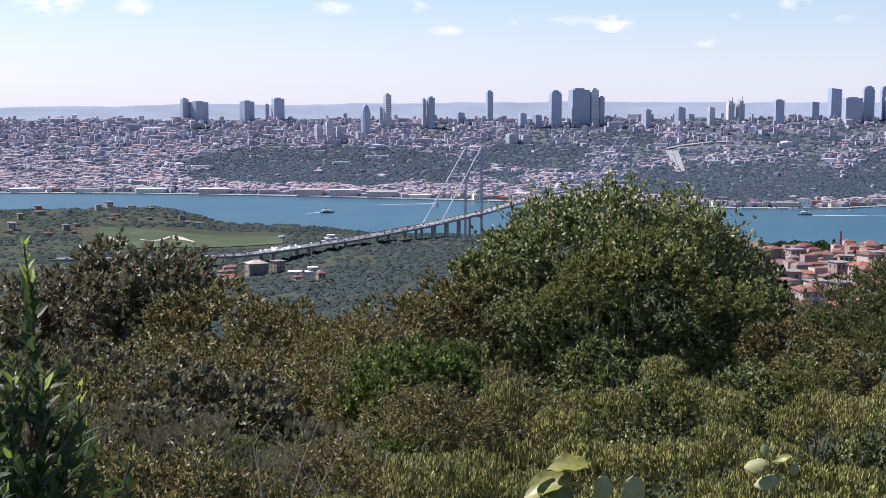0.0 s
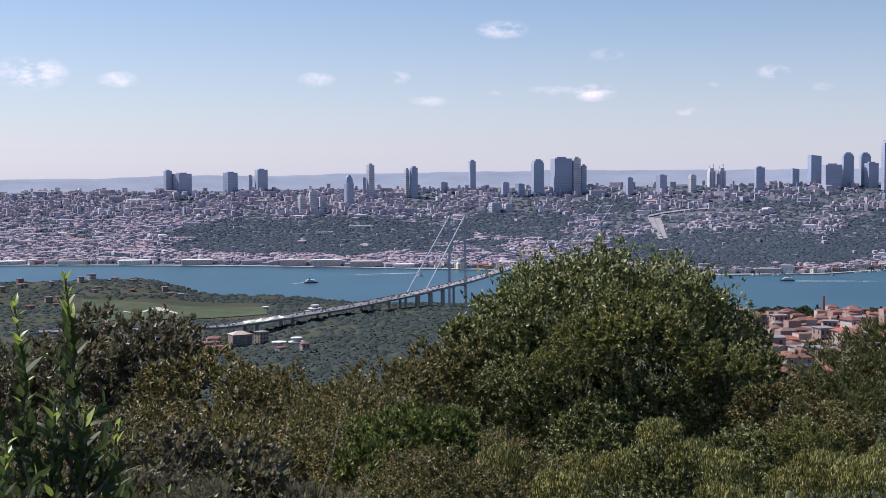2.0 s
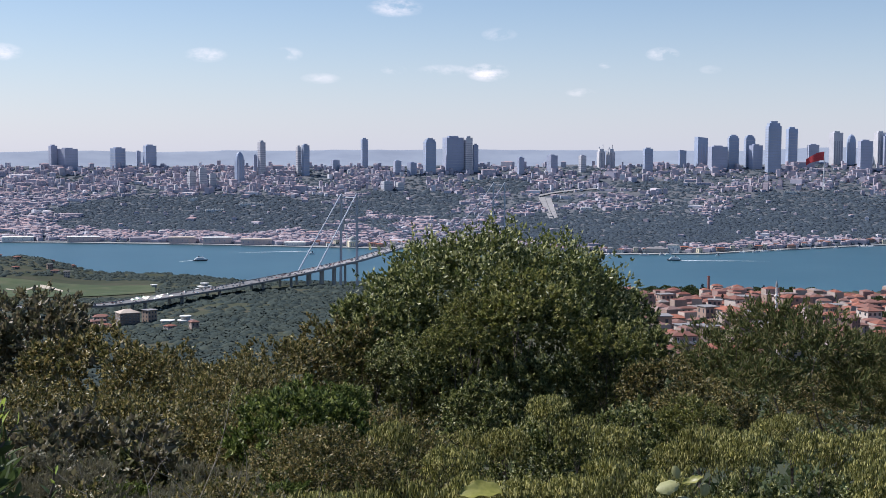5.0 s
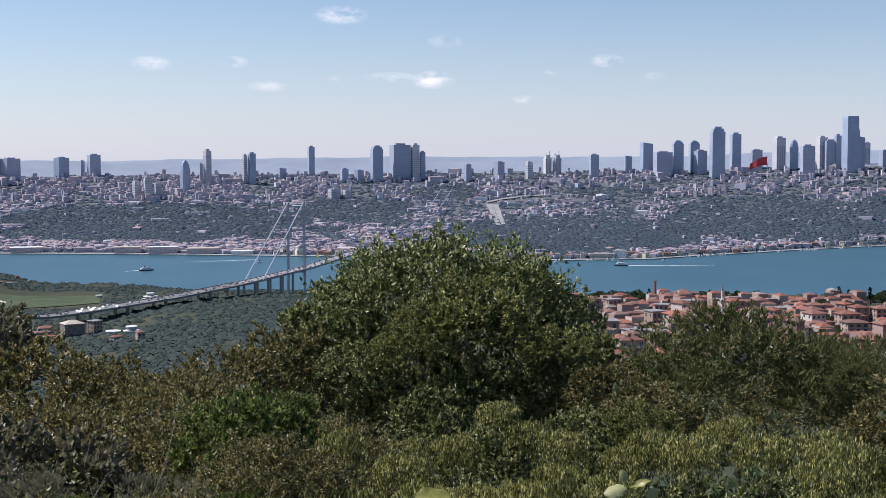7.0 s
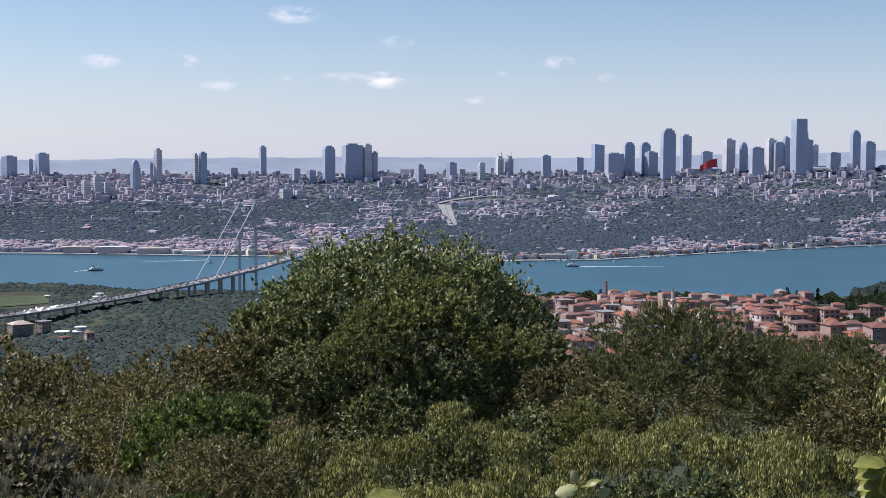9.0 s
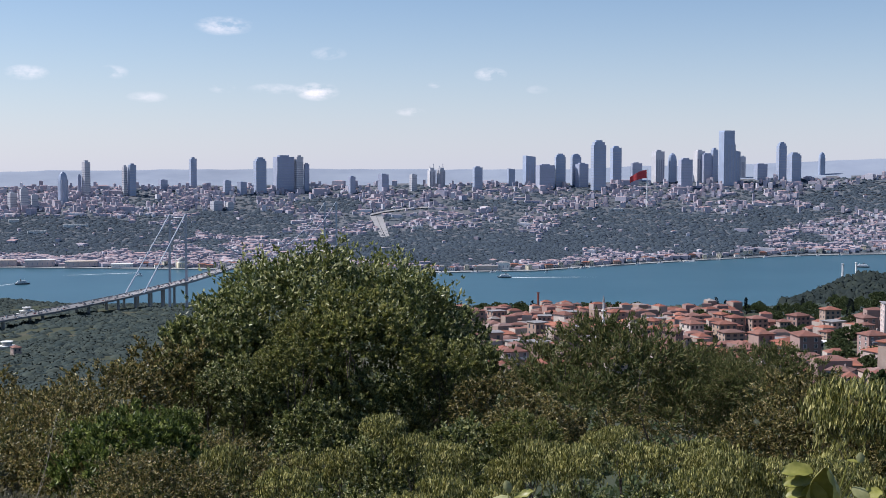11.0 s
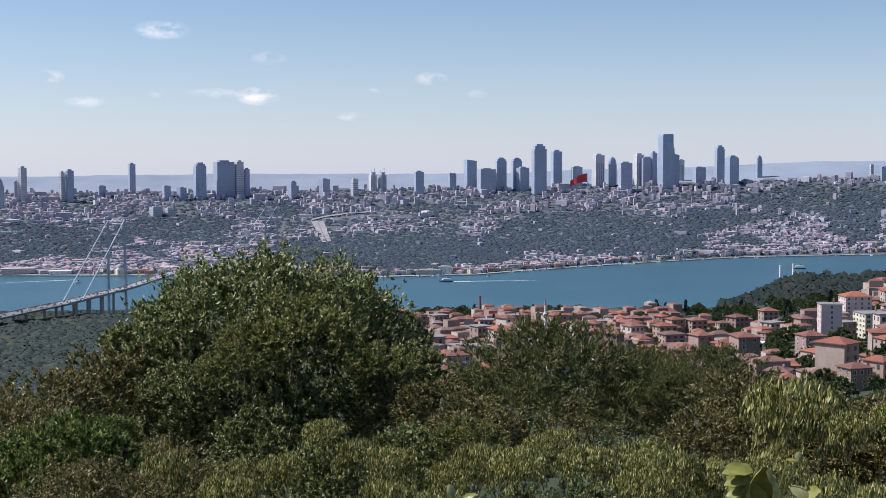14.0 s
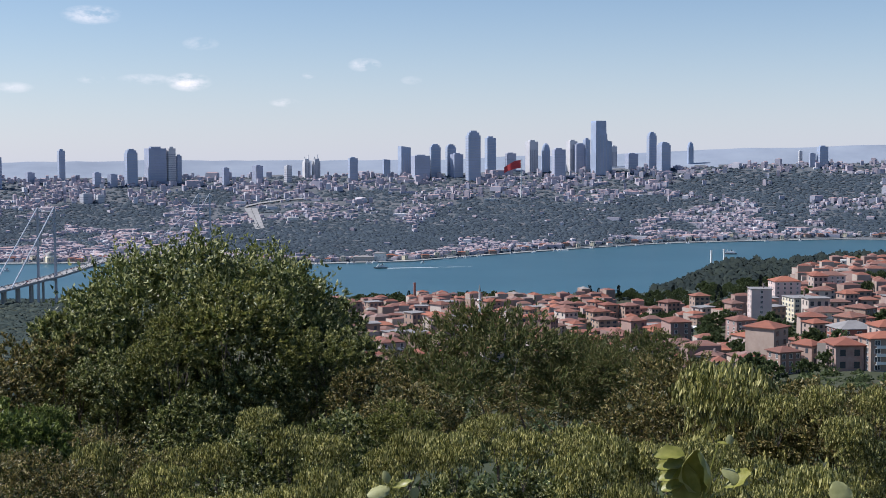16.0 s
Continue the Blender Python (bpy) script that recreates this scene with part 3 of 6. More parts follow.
def canopy(name, places, size, mat, label, tall=0.6, sides=5, tufts=4):
    """Far trees standing close: each an uneven low-faced crown, lobed and tilted, with a few loose leaf clumps on it."""
    c = np.array([tuple(p) for p in places])
    m = len(c)
    k = size * rng.uniform(0.55, 1.4, (m, 1, 1))
    h = tall * rng.uniform(0.7, 1.3, (m, 1, 1))
    ang = np.arange(sides) * 2 * math.pi / sides + rng.uniform(0, 6.28, (m, 1))
    rings = []
    for r_, z_ in ((1.45, -0.2), (1.0, 0.42), (0.5, 0.88)):
        rr = r_ * rng.uniform(0.75, 1.25, (m, sides))
        rings.append(np.stack([np.cos(ang) * rr, np.sin(ang) * rr, z_ * rng.uniform(0.75, 1.25, (m, sides))], 2))
        ang = ang + math.pi / sides
    top = np.stack([rng.uniform(-0.25, 0.25, m), rng.uniform(-0.25, 0.25, m), rng.uniform(1.0, 1.2, m)], 1)[:, None, :]
    crown = np.concatenate(rings + [top], 1) * np.concatenate([np.ones((m, 1, 2)), h], 2) * k + c[:, None, :]
    per = 3 * sides + 1
    tri = []
    for a in (0, sides):
        for i in range(sides):
            n = (i + 1) % sides
            tri += [(a + i, a + n, a + sides + i), (a + n, a + sides + n, a + sides + i)]
    tri += [(2 * sides + i, 2 * sides + (i + 1) % sides, 3 * sides) for i in range(sides)]
    faces = (np.arange(m)[:, None, None] * per + np.array(tri)[None]).reshape(-1, 3)
    verts = crown.reshape(-1, 3)
    d = rng.normal(size=(m, tufts, 3))
    d[:, :, 2] = np.abs(d[:, :, 2]) + 0.4
    d /= np.linalg.norm(d, axis=2)[:, :, None]
    mid = c[:, None, :] + d * np.concatenate([np.ones((m, 1, 2)), h * 1.1], 2) * k
    cor = rng.normal(size=(m, tufts, 3, 3))
    cor -= cor.mean(2, keepdims=True)
    cor -= 0.8 * (cor * d[:, :, None, :]).sum(3, keepdims=True) * d[:, :, None, :]
    cor *= 0.34 * k[..., None] / np.linalg.norm(cor, axis=3)[..., None]
    face = np.cross(cor[:, :, 1] - cor[:, :, 0], cor[:, :, 2] - cor[:, :, 0])
    back = (face * d).sum(2) < 0
    cor[back] = cor[back][:, ::-1]
    loose = (mid[:, :, None, :] + cor).reshape(-1, 3)
    faces = np.concatenate([faces, len(verts) + np.arange(len(loose)).reshape(-1, 3)])
    me = big_mesh(name, np.concatenate([verts, loose]), faces, [mat])
    sm = np.ones(len(faces), dtype=bool)
    me.polygons.foreach_set("use_smooth", sm)
    # leaf masses scatter light: their normals lean to the sky
    up = np.array([0, 0, 1.0])
    soft = np.concatenate([(crown - c[:, None, :]).reshape(-1, 3) / np.repeat(k[:, 0, 0], per)[:, None], np.repeat(d.reshape(-1, 3), 3, 0)]) * 0.7 + up
    soft += rng.normal(size=soft.shape) * 0.12
    soft /= np.linalg.norm(soft, axis=1)[:, None]
    me.normals_split_custom_set_from_vertices(soft.tolist())
    return tagged(new(name, me), label, "woods", kind="stuff")


for a0, e0, hw, hh in WOODS:
    for i in range(int(2300 * hw * hh / 4)):
        az, el = a0 + rng.uniform(-1, 1) * hw * 1.15, e0 + rng.uniform(-1, 1) * hh * 1.15
        if wooded(az, el) > 0:
            d = find_distance(az, el, 2850, 4800)
            if d > float(np.interp(az, SHORE_AZ, SHORE_D)) + 30:
                tree_spots.append((az, d, height(az, d)))
canopy("far_woods", [polar(*t) for t in tree_spots], 6.2, "far_wood", "woods and garden trees coloured in blue haze on the far hills", 0.42, 4, 2)

# ---------------------------------------------------------------- near shore woods
near_trees = []
pines = []
for i in range(46000):
    az = rng.uniform(-30, 29)
    d = rng.uniform(680, 2560)
    if d > near_shore(az) - 12:
        continue
    z = height(az, d)
    el = math.degrees(math.atan2(z - EYE, d))
    n = noise.noise((d * math.sin(radians(az)) * 0.006, d * math.cos(radians(az)) * 0.006, 5.0))
    if -13.3 < az < -11.6 and 1650 < d < 1790:
        continue
    if az < 1:
        if el < -10.6:
            continue
        field = -22.6 < az < -14.4 and 1735 < d < 2095
        hamlet = (az < -17 and 1990 < d < 2340 and noise.noise((az * 0.8, d * 0.01, 6.0)) > 0.0) or (-19.5 < az < -13.0 and 1230 < d < 1420)
        if hamlet and rng.random() < 0.72:
            continue
        if field or (n < -0.18 and rng.random() < 0.75):
            continue
        near_trees.append(polar(az, d, z))
    elif az > 19.3 and 1400 < d < 1800:
        pines.append(polar(az, d, z))
    elif n > -0.1 and rng.random() < 0.5 and (d > 1190 or 18.5 < az < 25.4 and d > max(800.0, 1000 - 60 * max(0.0, az - 19))):
        near_trees.append(polar(az, d, z))
for i in range(1500):
    az, d = rng.uniform(19.4, 29.5), rng.uniform(1400, 1800)
    pines.append(polar(az, d, height(az, d)))
canopy("headland_woods", pines, 4.6, "conifer", "dark pine wood covering the headland", 1.6, 5, 8)
scrub = []
for i in range(2600):
    az, d = rng.uniform(-32, 32), 45 + 420 * rng.random() ** 1.4
    scrub.append(polar(az, d, height(az, d) - 0.6))
woods("hillside_scrub", scrub, 2.6, "garden_leaf", "low dark scrub covering the upper slope", 0.7, 70, 0.2)
canopy("shore_woods", near_trees, 4.3, "mid_wood", "dark green woods on the near shore and headland", 0.46, 5, 5)

# ---------------------------------------------------------------- suspension bridge
DECK_Z = 54.0


def tube(bm, pts, r0, r1, sides=6):
    """One continuous tapered tube through points."""
    rings = []
    for i, p in enumerate(pts):
        d = (pts[min(len(pts) - 1, i + 1)] - pts[max(0, i - 1)]).normalized()
        a = Vector((1, 0, 0)) - d * d.x
        a.normalize()
        b = d.cross(a)
        r = r0 + (r1 - r0) * i / (len(pts) - 1)
        rings.append([bm.verts.new(p + (a * math.cos(6.2832 * k / sides) + b * math.sin(6.2832 * k / sides)) * r) for k in range(sides)])
    for p, q in zip(rings, rings[1:]):
        for k in range(sides):
            bm.faces.new((p[k], p[(k + 1) % sides], q[(k + 1) % sides], q[k]))


M["road_deck"] = material("worn_road", [(0.13, 0.13, 0.135), (0.18, 0.175, 0.175)], 0.9, scale=0.2, dirt_scale=0.03)
M["span_deck"] = material("span_deck", [(0.25, 0.245, 0.25), (0.31, 0.30, 0.30)], 0.85, scale=0.2, dirt_scale=0.03)
bridge = tagged(new("suspension_bridge"), "long grey suspension bridge crossing the strait", "bridge")


def ribbon(name, pts, half, thick, mat, parent, z_off=0.0):
    """A road deck along points, with thickness and edge upstands."""
    bm = bmesh.new()
    rows = []
    for i, p in enumerate(pts):
        a, b = pts[max(0, i - 1)], pts[min(len(pts) - 1, i + 1)]
        t = (b - a).normalized()
        n = Vector((t.y, -t.x, 0)).normalized() * half
        up = Vector((0, 0, 1))
        o = Vector((0, 0, z_off))
        rows.append([bm.verts.new(q + o) for q in (p - n * 1.06 + up * 0.9, p - n * 1.06 - up * thick, p + n * 1.06 - up * thick, p + n * 1.06 + up * 0.9, p + n + up * 0.9, p + n, p - n, p - n + up * 0.9)])
    for a, b in zip(rows, rows[1:]):
        for i in range(8):
            bm.faces.new((a[i], a[(i + 1) % 8], b[(i + 1) % 8], b[i]))
    bm.faces.new(rows[0])
    bm.faces.new(rows[-1][::-1])
    return part(name, bm, mat, parent)


def along(knots, n):
    """Points evenly along a polyline of (bearing, distance, height)."""
    ps = [polar(*k) for k in knots]
    out = []
    for a, b in zip(ps, ps[1:]):
        out += [a.lerp(b, i / n) for i in range(n)]
    return out + [ps[-1]]


deck_span = along([(-8.6, 1790, 53), (-5.95, 2010, DECK_Z), (-3.45, 2350, 57), (-1.2, 2640, 57), (0.4, 2900, 54)], 10)
ribbon("deck", deck_span, 10.5, 2.2, "span_deck", bridge)
approach = along([(-24.0, 1500, 49), (-19.5, 1480, 50), (-16.6, 1485, 50), (-15.58, 1505, 50.5), (-13.65, 1562, 51), (-11.7, 1630, 51.5), (-9.3, 1750, 52.5), (-8.6, 1790, 53)], 5)
ribbon("approach_deck", approach, 13, 1.3, "road_deck", bridge)


def strut(bm, p, q, r, sides=8):
    """A round bar between two points."""
    d = (q - p).normalized()
    u = d.orthogonal().normalized()
    v = d.cross(u)
    rings = [[bm.verts.new(c + (u * math.cos(2 * math.pi * i / sides) + v * math.sin(2 * math.pi * i / sides)) * r) for i in range(sides)] for c in (p, q)]
    for i in range(sides):
        bm.faces.new((rings[0][i], rings[0][(i + 1) % sides], rings[1][(i + 1) % sides], rings[1][i]))
    bm.faces.new(rings[0][::-1])
    bm.faces.new(rings[1])
    return bm


def pylon(c, across, top):
    """Two tapered box legs with portal beams; returns the saddles on top."""
    tops = []
    for s in (-1, 1):
        f = c + across * s * 13.5
        t = c + across * s * 12.2
        bm = bmesh.new()
        lo = [bm.verts.new(f + across * a * 1.55 + across.cross(Vector((0, 0, 1))) * b * 1.9 + Vector((0, 0, -f.z - 5))) for a, b in ((-1, -1), (1, -1), (1, 1), (-1, 1))]
        hi = [bm.verts.new(t + across * a * 1.15 + across.cross(Vector((0, 0, 1))) * b * 1.4 + Vector((0, 0, top - t.z))) for a, b in ((-1, -1), (1, -1), (1, 1), (-1, 1))]
        for i in range(4):
            bm.faces.new((lo[i], lo[(i + 1) % 4], hi[(i + 1) % 4], hi[i]))
        bm.faces.new(hi)
        part("tower_leg", bm, "hazed_pylon_steel", bridge, "slender grey steel bridge tower leg")
        tops.append(Vector((t.x, t.y, top + 1)))
    for z in (top - 5, DECK_Z - 6):
        a, b = c - across * 12, c + across * 12
        part("portal_beam", strut(bmesh.new(), Vector((a.x, a.y, z)), Vector((b.x, b.y, z)), 1.25, 6), "hazed_pylon_steel", bridge)
    return tops


t1 = polar(-6.30, 2010, DECK_Z)
t2 = polar(0.15, 2860, DECK_Z)
span_dir = (t2 - t1).normalized()
span_dir.z = 0
across = Vector((span_dir.y, -span_dir.x, 0)).normalized()
tops1 = pylon(polar(-6.30, 2010, DECK_Z), across, 152)
tops2 = pylon(polar(0.15, 2860, DECK_Z), across, 150)
anchor1 = polar(-8.1, 1830, 53)
for a, b, s in zip(tops1, tops2, (-1, 1)):
    bm = bmesh.new()
    sag = []
    for i in range(1, 25):
        f = i / 24
        p = a.lerp(b, f)
        p.z = p.z - 4 * (150 - DECK_Z - 6) * f * (1 - f)
        sag.append(p)
    tube(bm, [a] + sag, 0.55, 0.55, 5)
    part("main_cable", bm, "pale_steel", bridge)
    part("back_cable", strut(bmesh.new(), a, anchor1 + across * s * 13, 0.95, 6), "pale_steel", bridge, "taut pale backstay cable")
    part("back_cable", strut(bmesh.new(), b, polar(1.0, 3080, 60) + across * s * 13, 0.6, 6), "pale_steel", bridge)
    for p in sag[1:-1:2]:
        part("hanger", strut(bmesh.new(), p, Vector((p.x, p.y, DECK_Z + 2)), 0.18, 4), "pale_steel", bridge)
for p in deck_span[1:8:2] + approach[16::4]:
    for s in (-1, 1):
        q = p + across * s * 8
        g = ground_z(q.x, q.y)
        if g < p.z - 5:
            part("pier", box_bm(q.x - 1.6, q.x + 1.6, q.y - 1.6, q.y + 1.6, g - 4, p.z - 1.5), "concrete", bridge)

# motorway cut that climbs from the bridge on the far side
M["pale_road"] = material("sunlit_concrete_road", [(0.25, 0.245, 0.25), (0.31, 0.30, 0.30)], 0.9, scale=0.05, dirt_scale=0.02)


def far_road(label, line, n=14, lift=2.2):
    """A road laid on the far hill along (bearing, elevation, half width in degrees of bearing, half depth in metres)."""
    bm = bmesh.new()
    rows = []
    for i in range(len(line) - 1):
        for k in range(n):
            f = k / n
            a, e, hw, hd = (p * (1 - f) + q * f for p, q in zip(line[i], line[i + 1]))
            d = find_distance(a, e, 3000, 4700)
            rows.append([bm.verts.new(polar(a + s * hw, d + s * hd, height(a + s * hw, d + s * hd) + lift)) for s in (-1, -0.5, 0, 0.5, 1)])
    for p, q in zip(rows, rows[1:]):
        for k in range(4):
            bm.faces.new((p[k], q[k], q[k + 1], p[k + 1]))
    tagged(part("road", bm, "pale_road", None), label, "road", kind="structure")


far_road("wide pale motorway carriageway climbing the far hill", [(2.40, -2.95, 0.09, 0), (2.16, -2.45, 0.11, 0), (1.95, -2.0, 0.14, 0)])
far_road("wide pale motorway carriageway beside the other", [(2.60, -2.92, 0.09, 0), (2.42, -2.5, 0.11, 0), (2.24, -2.02, 0.13, 0)])
far_road("pale road curving along the far ridge", [(1.85, -1.98, 0, 13), (2.5, -1.84, 0, 11), (3.4, -1.72, 0, 9), (4.6, -1.64, 0, 7)], lift=3.0)

# ---------------------------------------------------------------- flag on the far hill
M["flag_red"] = material("flag_cloth", [(0.50, 0.045, 0.05), (0.58, 0.07, 0.07)], 0.8, scale=0.2)
fd = find_distance(13.68, -1.62, 3100, 4700)
fz = height(13.68, fd)
flag = tagged(new("flagpole"), "tall white flagpole flying a huge red flag", "flag")
flag.matrix_world = Matrix.Translation(polar(13.68, fd, fz)) @ Matrix.Rotation(radians(-13.68), 4, "Z")
top = EYE + fd * math.tan(radians(0.03)) - fz
bm = bmesh.new()
for i in range(4):
    strut(bm, Vector((0, 0, top * i / 4 - 2)), Vector((0, 0, top * (i + 1) / 4)), 1.9 - 0.25 * i, 8)
part("pole", bm, "white_paint", flag, "white tapered steel pole")
bm = bmesh.new()
grid = []
fw, fh = fd * radians(0.74), fd * radians(0.36)
for i in range(13):
    u = i / 12
    grid.append([bm.verts.new((-1.2 - fw * u * 0.96, 3.0 * math.sin(u * 9) * u, top - 2 - fh * 0.15 * u - fh * 0.75 * u * u - fh * v * (1 - 0.25 * u) + 1.2 * math.sin(u * 7 + v * 2) * u)) for v in (0, 0.25, 0.5, 0.75, 1.0)])
for a, b in zip(grid, grid[1:]):
    for i in range(4):
        bm.faces.new((a[i], b[i], b[i + 1], a[i + 1]))
cloth = part("flag", bm, "flag_red", flag, "red cloth flag rippling in the wind")


def taper(bm, p, q, r0, r1, sides=5):
    d = (q - p).normalized()
    u = d.orthogonal().normalized()
    v = d.cross(u)
    ring = [[bm.verts.new(c + (u * math.cos(6.2832 * i / sides) + v * math.sin(6.2832 * i / sides)) * rr) for i in range(sides)] for c, rr in ((p, r0), (q, r1))]
    for i in range(sides):
        bm.faces.new((ring[0][i], ring[0][(i + 1) % sides], ring[1][(i + 1) % sides], ring[1][i]))


# ---------------------------------------------------------------- boats
def boat(name, label, az, el, length, turn, decks, hull):
    d = EYE / math.tan(radians(-el))
    ob = tagged(new(name), label, "boat")
    ob.matrix_world = Matrix.Translation(polar(az, d, 0)) @ Matrix.Rotation(radians(-az + turn), 4, "Z")
    l, w = length / 2, length * 0.12
    bm = bmesh.new()
    ring = []
    for z, k in ((-1.5, 0.82), (length * 0.07, 1.0)):
        ring.append([bm.verts.new((x * l * k, y * w * k, z + (0.8 if x > 0.9 else 0))) for x, y in ((-1, -0.8), (0.55, -1), (0.85, -0.6), (1, 0), (0.85, 0.6), (0.55, 1), (-1, 0.8))])
    for i in range(7):
        bm.faces.new((ring[0][i], ring[0][(i + 1) % 7], ring[1][(i + 1) % 7], ring[1][i]))
    bm.faces.new(ring[1])
    bm.faces.new(ring[0][::-1])
    part("hull", bm, hull, ob)
    z = length * 0.07
    for k in range(decks):
        f = 0.78 - 0.2 * k
        part("deckhouse", box_bm(-l * f, l * f * 0.8, -w * 0.8, w * 0.8, z, z + 2.4, 0.2), "white_paint", ob)
        part("window_band", box_bm(-l * f * 0.95, l * f * 0.74, -w * 0.81, w * 0.81, z + 0.9, z + 1.7), "band", ob)
        z += 2.4
    part("funnel", strut(bmesh.new(), Vector((-l * 0.2, 0, z)), Vector((-l * 0.24, 0, z + 3.2)), 1.2), "dark_hull", ob)
    part("mast", strut(bmesh.new(), Vector((l * 0.3, 0, z)), Vector((l * 0.3, 0, z + 4.5)), 0.25, 5), "white_paint", ob)
    return ob


boat("ferry", "dark-hulled passenger ferry with white decks", -12.6, -4.75, 30, 12, 2, "dark_hull")
boat("ferry", "dark tug-like ferry trailing a long white wake", 7.63, -4.64, 30, 184, 2, "dark_hull")
boat("ferry", "dark-hulled car ferry with white decks near the headland", 22.5, -3.98, 34, 178, 2, "dark_hull")
boat("motor_boat", "small white motor boat on the strait", 9.45, -4.42, 10, 180, 1, "white_paint")
boat("motor_boat", "small white motor boat under way", -7.9, -4.5, 14, 180, 1, "white_paint")

for i in range(26):
    b_az = rng.uniform(4.6, 27.5)
    far = float(np.interp(b_az, SHORE_AZ, SHORE_D)) - rng.uniform(14, 32)
    boat("moored_boat", "small white boat moored along the far quay", b_az, -math.degrees(math.atan2(EYE, far)), rng.uniform(9, 18), rng.choice([0, 180]) + rng.normal(0, 8), 1, "white_paint")["group"] = "boats along the far quay"


def wake(a0, a1, el, w0, w1):
    bm = bmesh.new()
    rows = []
    for i in range(25):
        f = i / 24
        a = a0 + (a1 - a0) * f
        d = EYE / math.tan(radians(-(el + 0.06 * f)))
        w = w0 + (w1 - w0) * f + rng.uniform(-0.8, 0.8)
        rows.append([bm.verts.new(polar(a, d + s * w, 0.12)) for s in (-1, 1)])
    for a, b in zip(rows, rows[1:]):
        bm.faces.new((a[0], b[0], b[1], a[1]))
    tagged(part("wake", bm, "foam", None), "white foam wake on the water", "wake")


wake(7.9, 11.6, -4.64, 6, 1.2)
wake(-13.5, -12.9, -4.78, 2, 5)
wake(-11.0, -7.95, -4.42, 1.5, 5)

# ---------------------------------------------------------------- houses
M["rose_wall"] = material("rose_render", [(0.56, 0.44, 0.42), (0.62, 0.50, 0.47)], 0.85, scale=0.2, dirt_scale=0.05)
M["house_wall"] = material("rendered_walls", [(0.32, 0.23, 0.19), (0.44, 0.37, 0.32), (0.27, 0.17, 0.15), (0.53, 0.46, 0.41), (0.30, 0.20, 0.185), (0.35, 0.26, 0.20), (0.23, 0.14, 0.125)], 0.85, by="object", scale=0.6, dirt_scale=0.15, spread=0.12)
M["roofscape_wall"] = material("roofscape_walls", [(0.29, 0.21, 0.175), (0.40, 0.34, 0.30), (0.25, 0.155, 0.135), (0.48, 0.42, 0.37), (0.27, 0.18, 0.165), (0.32, 0.23, 0.18)], 0.85, by="island", scale=0.6, dirt_scale=0.15, spread=0.12)
M["roofscape_tile"] = material("roofscape_tiles", [(0.18, 0.066, 0.048), (0.25, 0.088, 0.055), (0.15, 0.07, 0.056), (0.31, 0.112, 0.068), (0.16, 0.09, 0.075), (0.22, 0.10, 0.078), (0.25, 0.23, 0.22)], 0.85, by="island", scale=0.5, dirt_scale=0.12, spread=0.2)
M["tile_roof"] = material("clay_tile_roof", [(0.18, 0.066, 0.048), (0.25, 0.088, 0.055), (0.15, 0.07, 0.056), (0.31, 0.112, 0.068), (0.16, 0.09, 0.075), (0.22, 0.10, 0.078)], 0.85, by="object", scale=0.5, dirt_scale=0.12, spread=0.35, bump=0.5, bump_scale=2.0)
M["glass_dark"] = material("window_glass", [(0.03, 0.04, 0.05), (0.07, 0.08, 0.10)], 0.12, by="object")
M["trim_white"] = material("white_trim", [(0.66, 0.65, 0.62), (0.74, 0.73, 0.70)], 0.6, by="object", dirt_scale=0.2)
M["brick_red"] = material("red_brown_render", [(0.26, 0.09, 0.075), (0.31, 0.12, 0.09)], 0.85, scale=0.4, dirt_scale=0.1)
M["cream_wall"] = material("cream_render", [(0.60, 0.54, 0.40), (0.66, 0.60, 0.46)], 0.85, scale=0.4, dirt_scale=0.1)
M["grey_roof"] = material("grey_sheet_roof", [(0.20, 0.19, 0.19), (0.27, 0.26, 0.26)], 0.7, scale=0.3, dirt_scale=0.1)
M["tan_roof"] = material("sandy_roof", [(0.46, 0.38, 0.31), (0.52, 0.44, 0.37)], 0.8, scale=0.2, dirt_scale=0.08)

WIN = {}
for key, (ww, wh) in {"tall": (1.3, 1.6), "wide": (2.2, 1.5), "far": (1.7, 1.5)}.items():
    bm = bmesh.new()
    for x0, x1, z0, z1 in ((-ww / 2 - 0.12, ww / 2 + 0.12, -0.14, 0), (-ww / 2 - 0.12, ww / 2 + 0.12, wh, wh + 0.12), (-ww / 2 - 0.12, -ww / 2, 0, wh), (ww / 2, ww / 2 + 0.12, 0, wh), (-0.05, 0.05, 0, wh)):
        box_bm(x0, x1, -0.10, 0.02, z0, z1, bm=bm)
    me = bpy.data.meshes.new("window")
    bm.to_mesh(me)
    bm.free()
    me.materials.append(M["trim_white"])
    bm = box_bm(-ww / 2, ww / 2, -0.05, 0.01, 0, wh)
    pane = bpy.data.meshes.new("pane")
    bm.to_mesh(pane)
    bm.free()
    pane.materials.append(M["glass_dark"])
    WIN[key] = (me, pane)


def add_window(parent, m, key, framed=True):
    frame_me, pane_me = WIN[key]
    if framed:
        w = new("window", frame_me)
        w.parent = parent
        w.matrix_basis = m
        p = new("pane", pane_me)
        p.parent = w
    else:
        w = new("window", pane_me)
        w.parent = parent
        w.matrix_basis = m
    return w


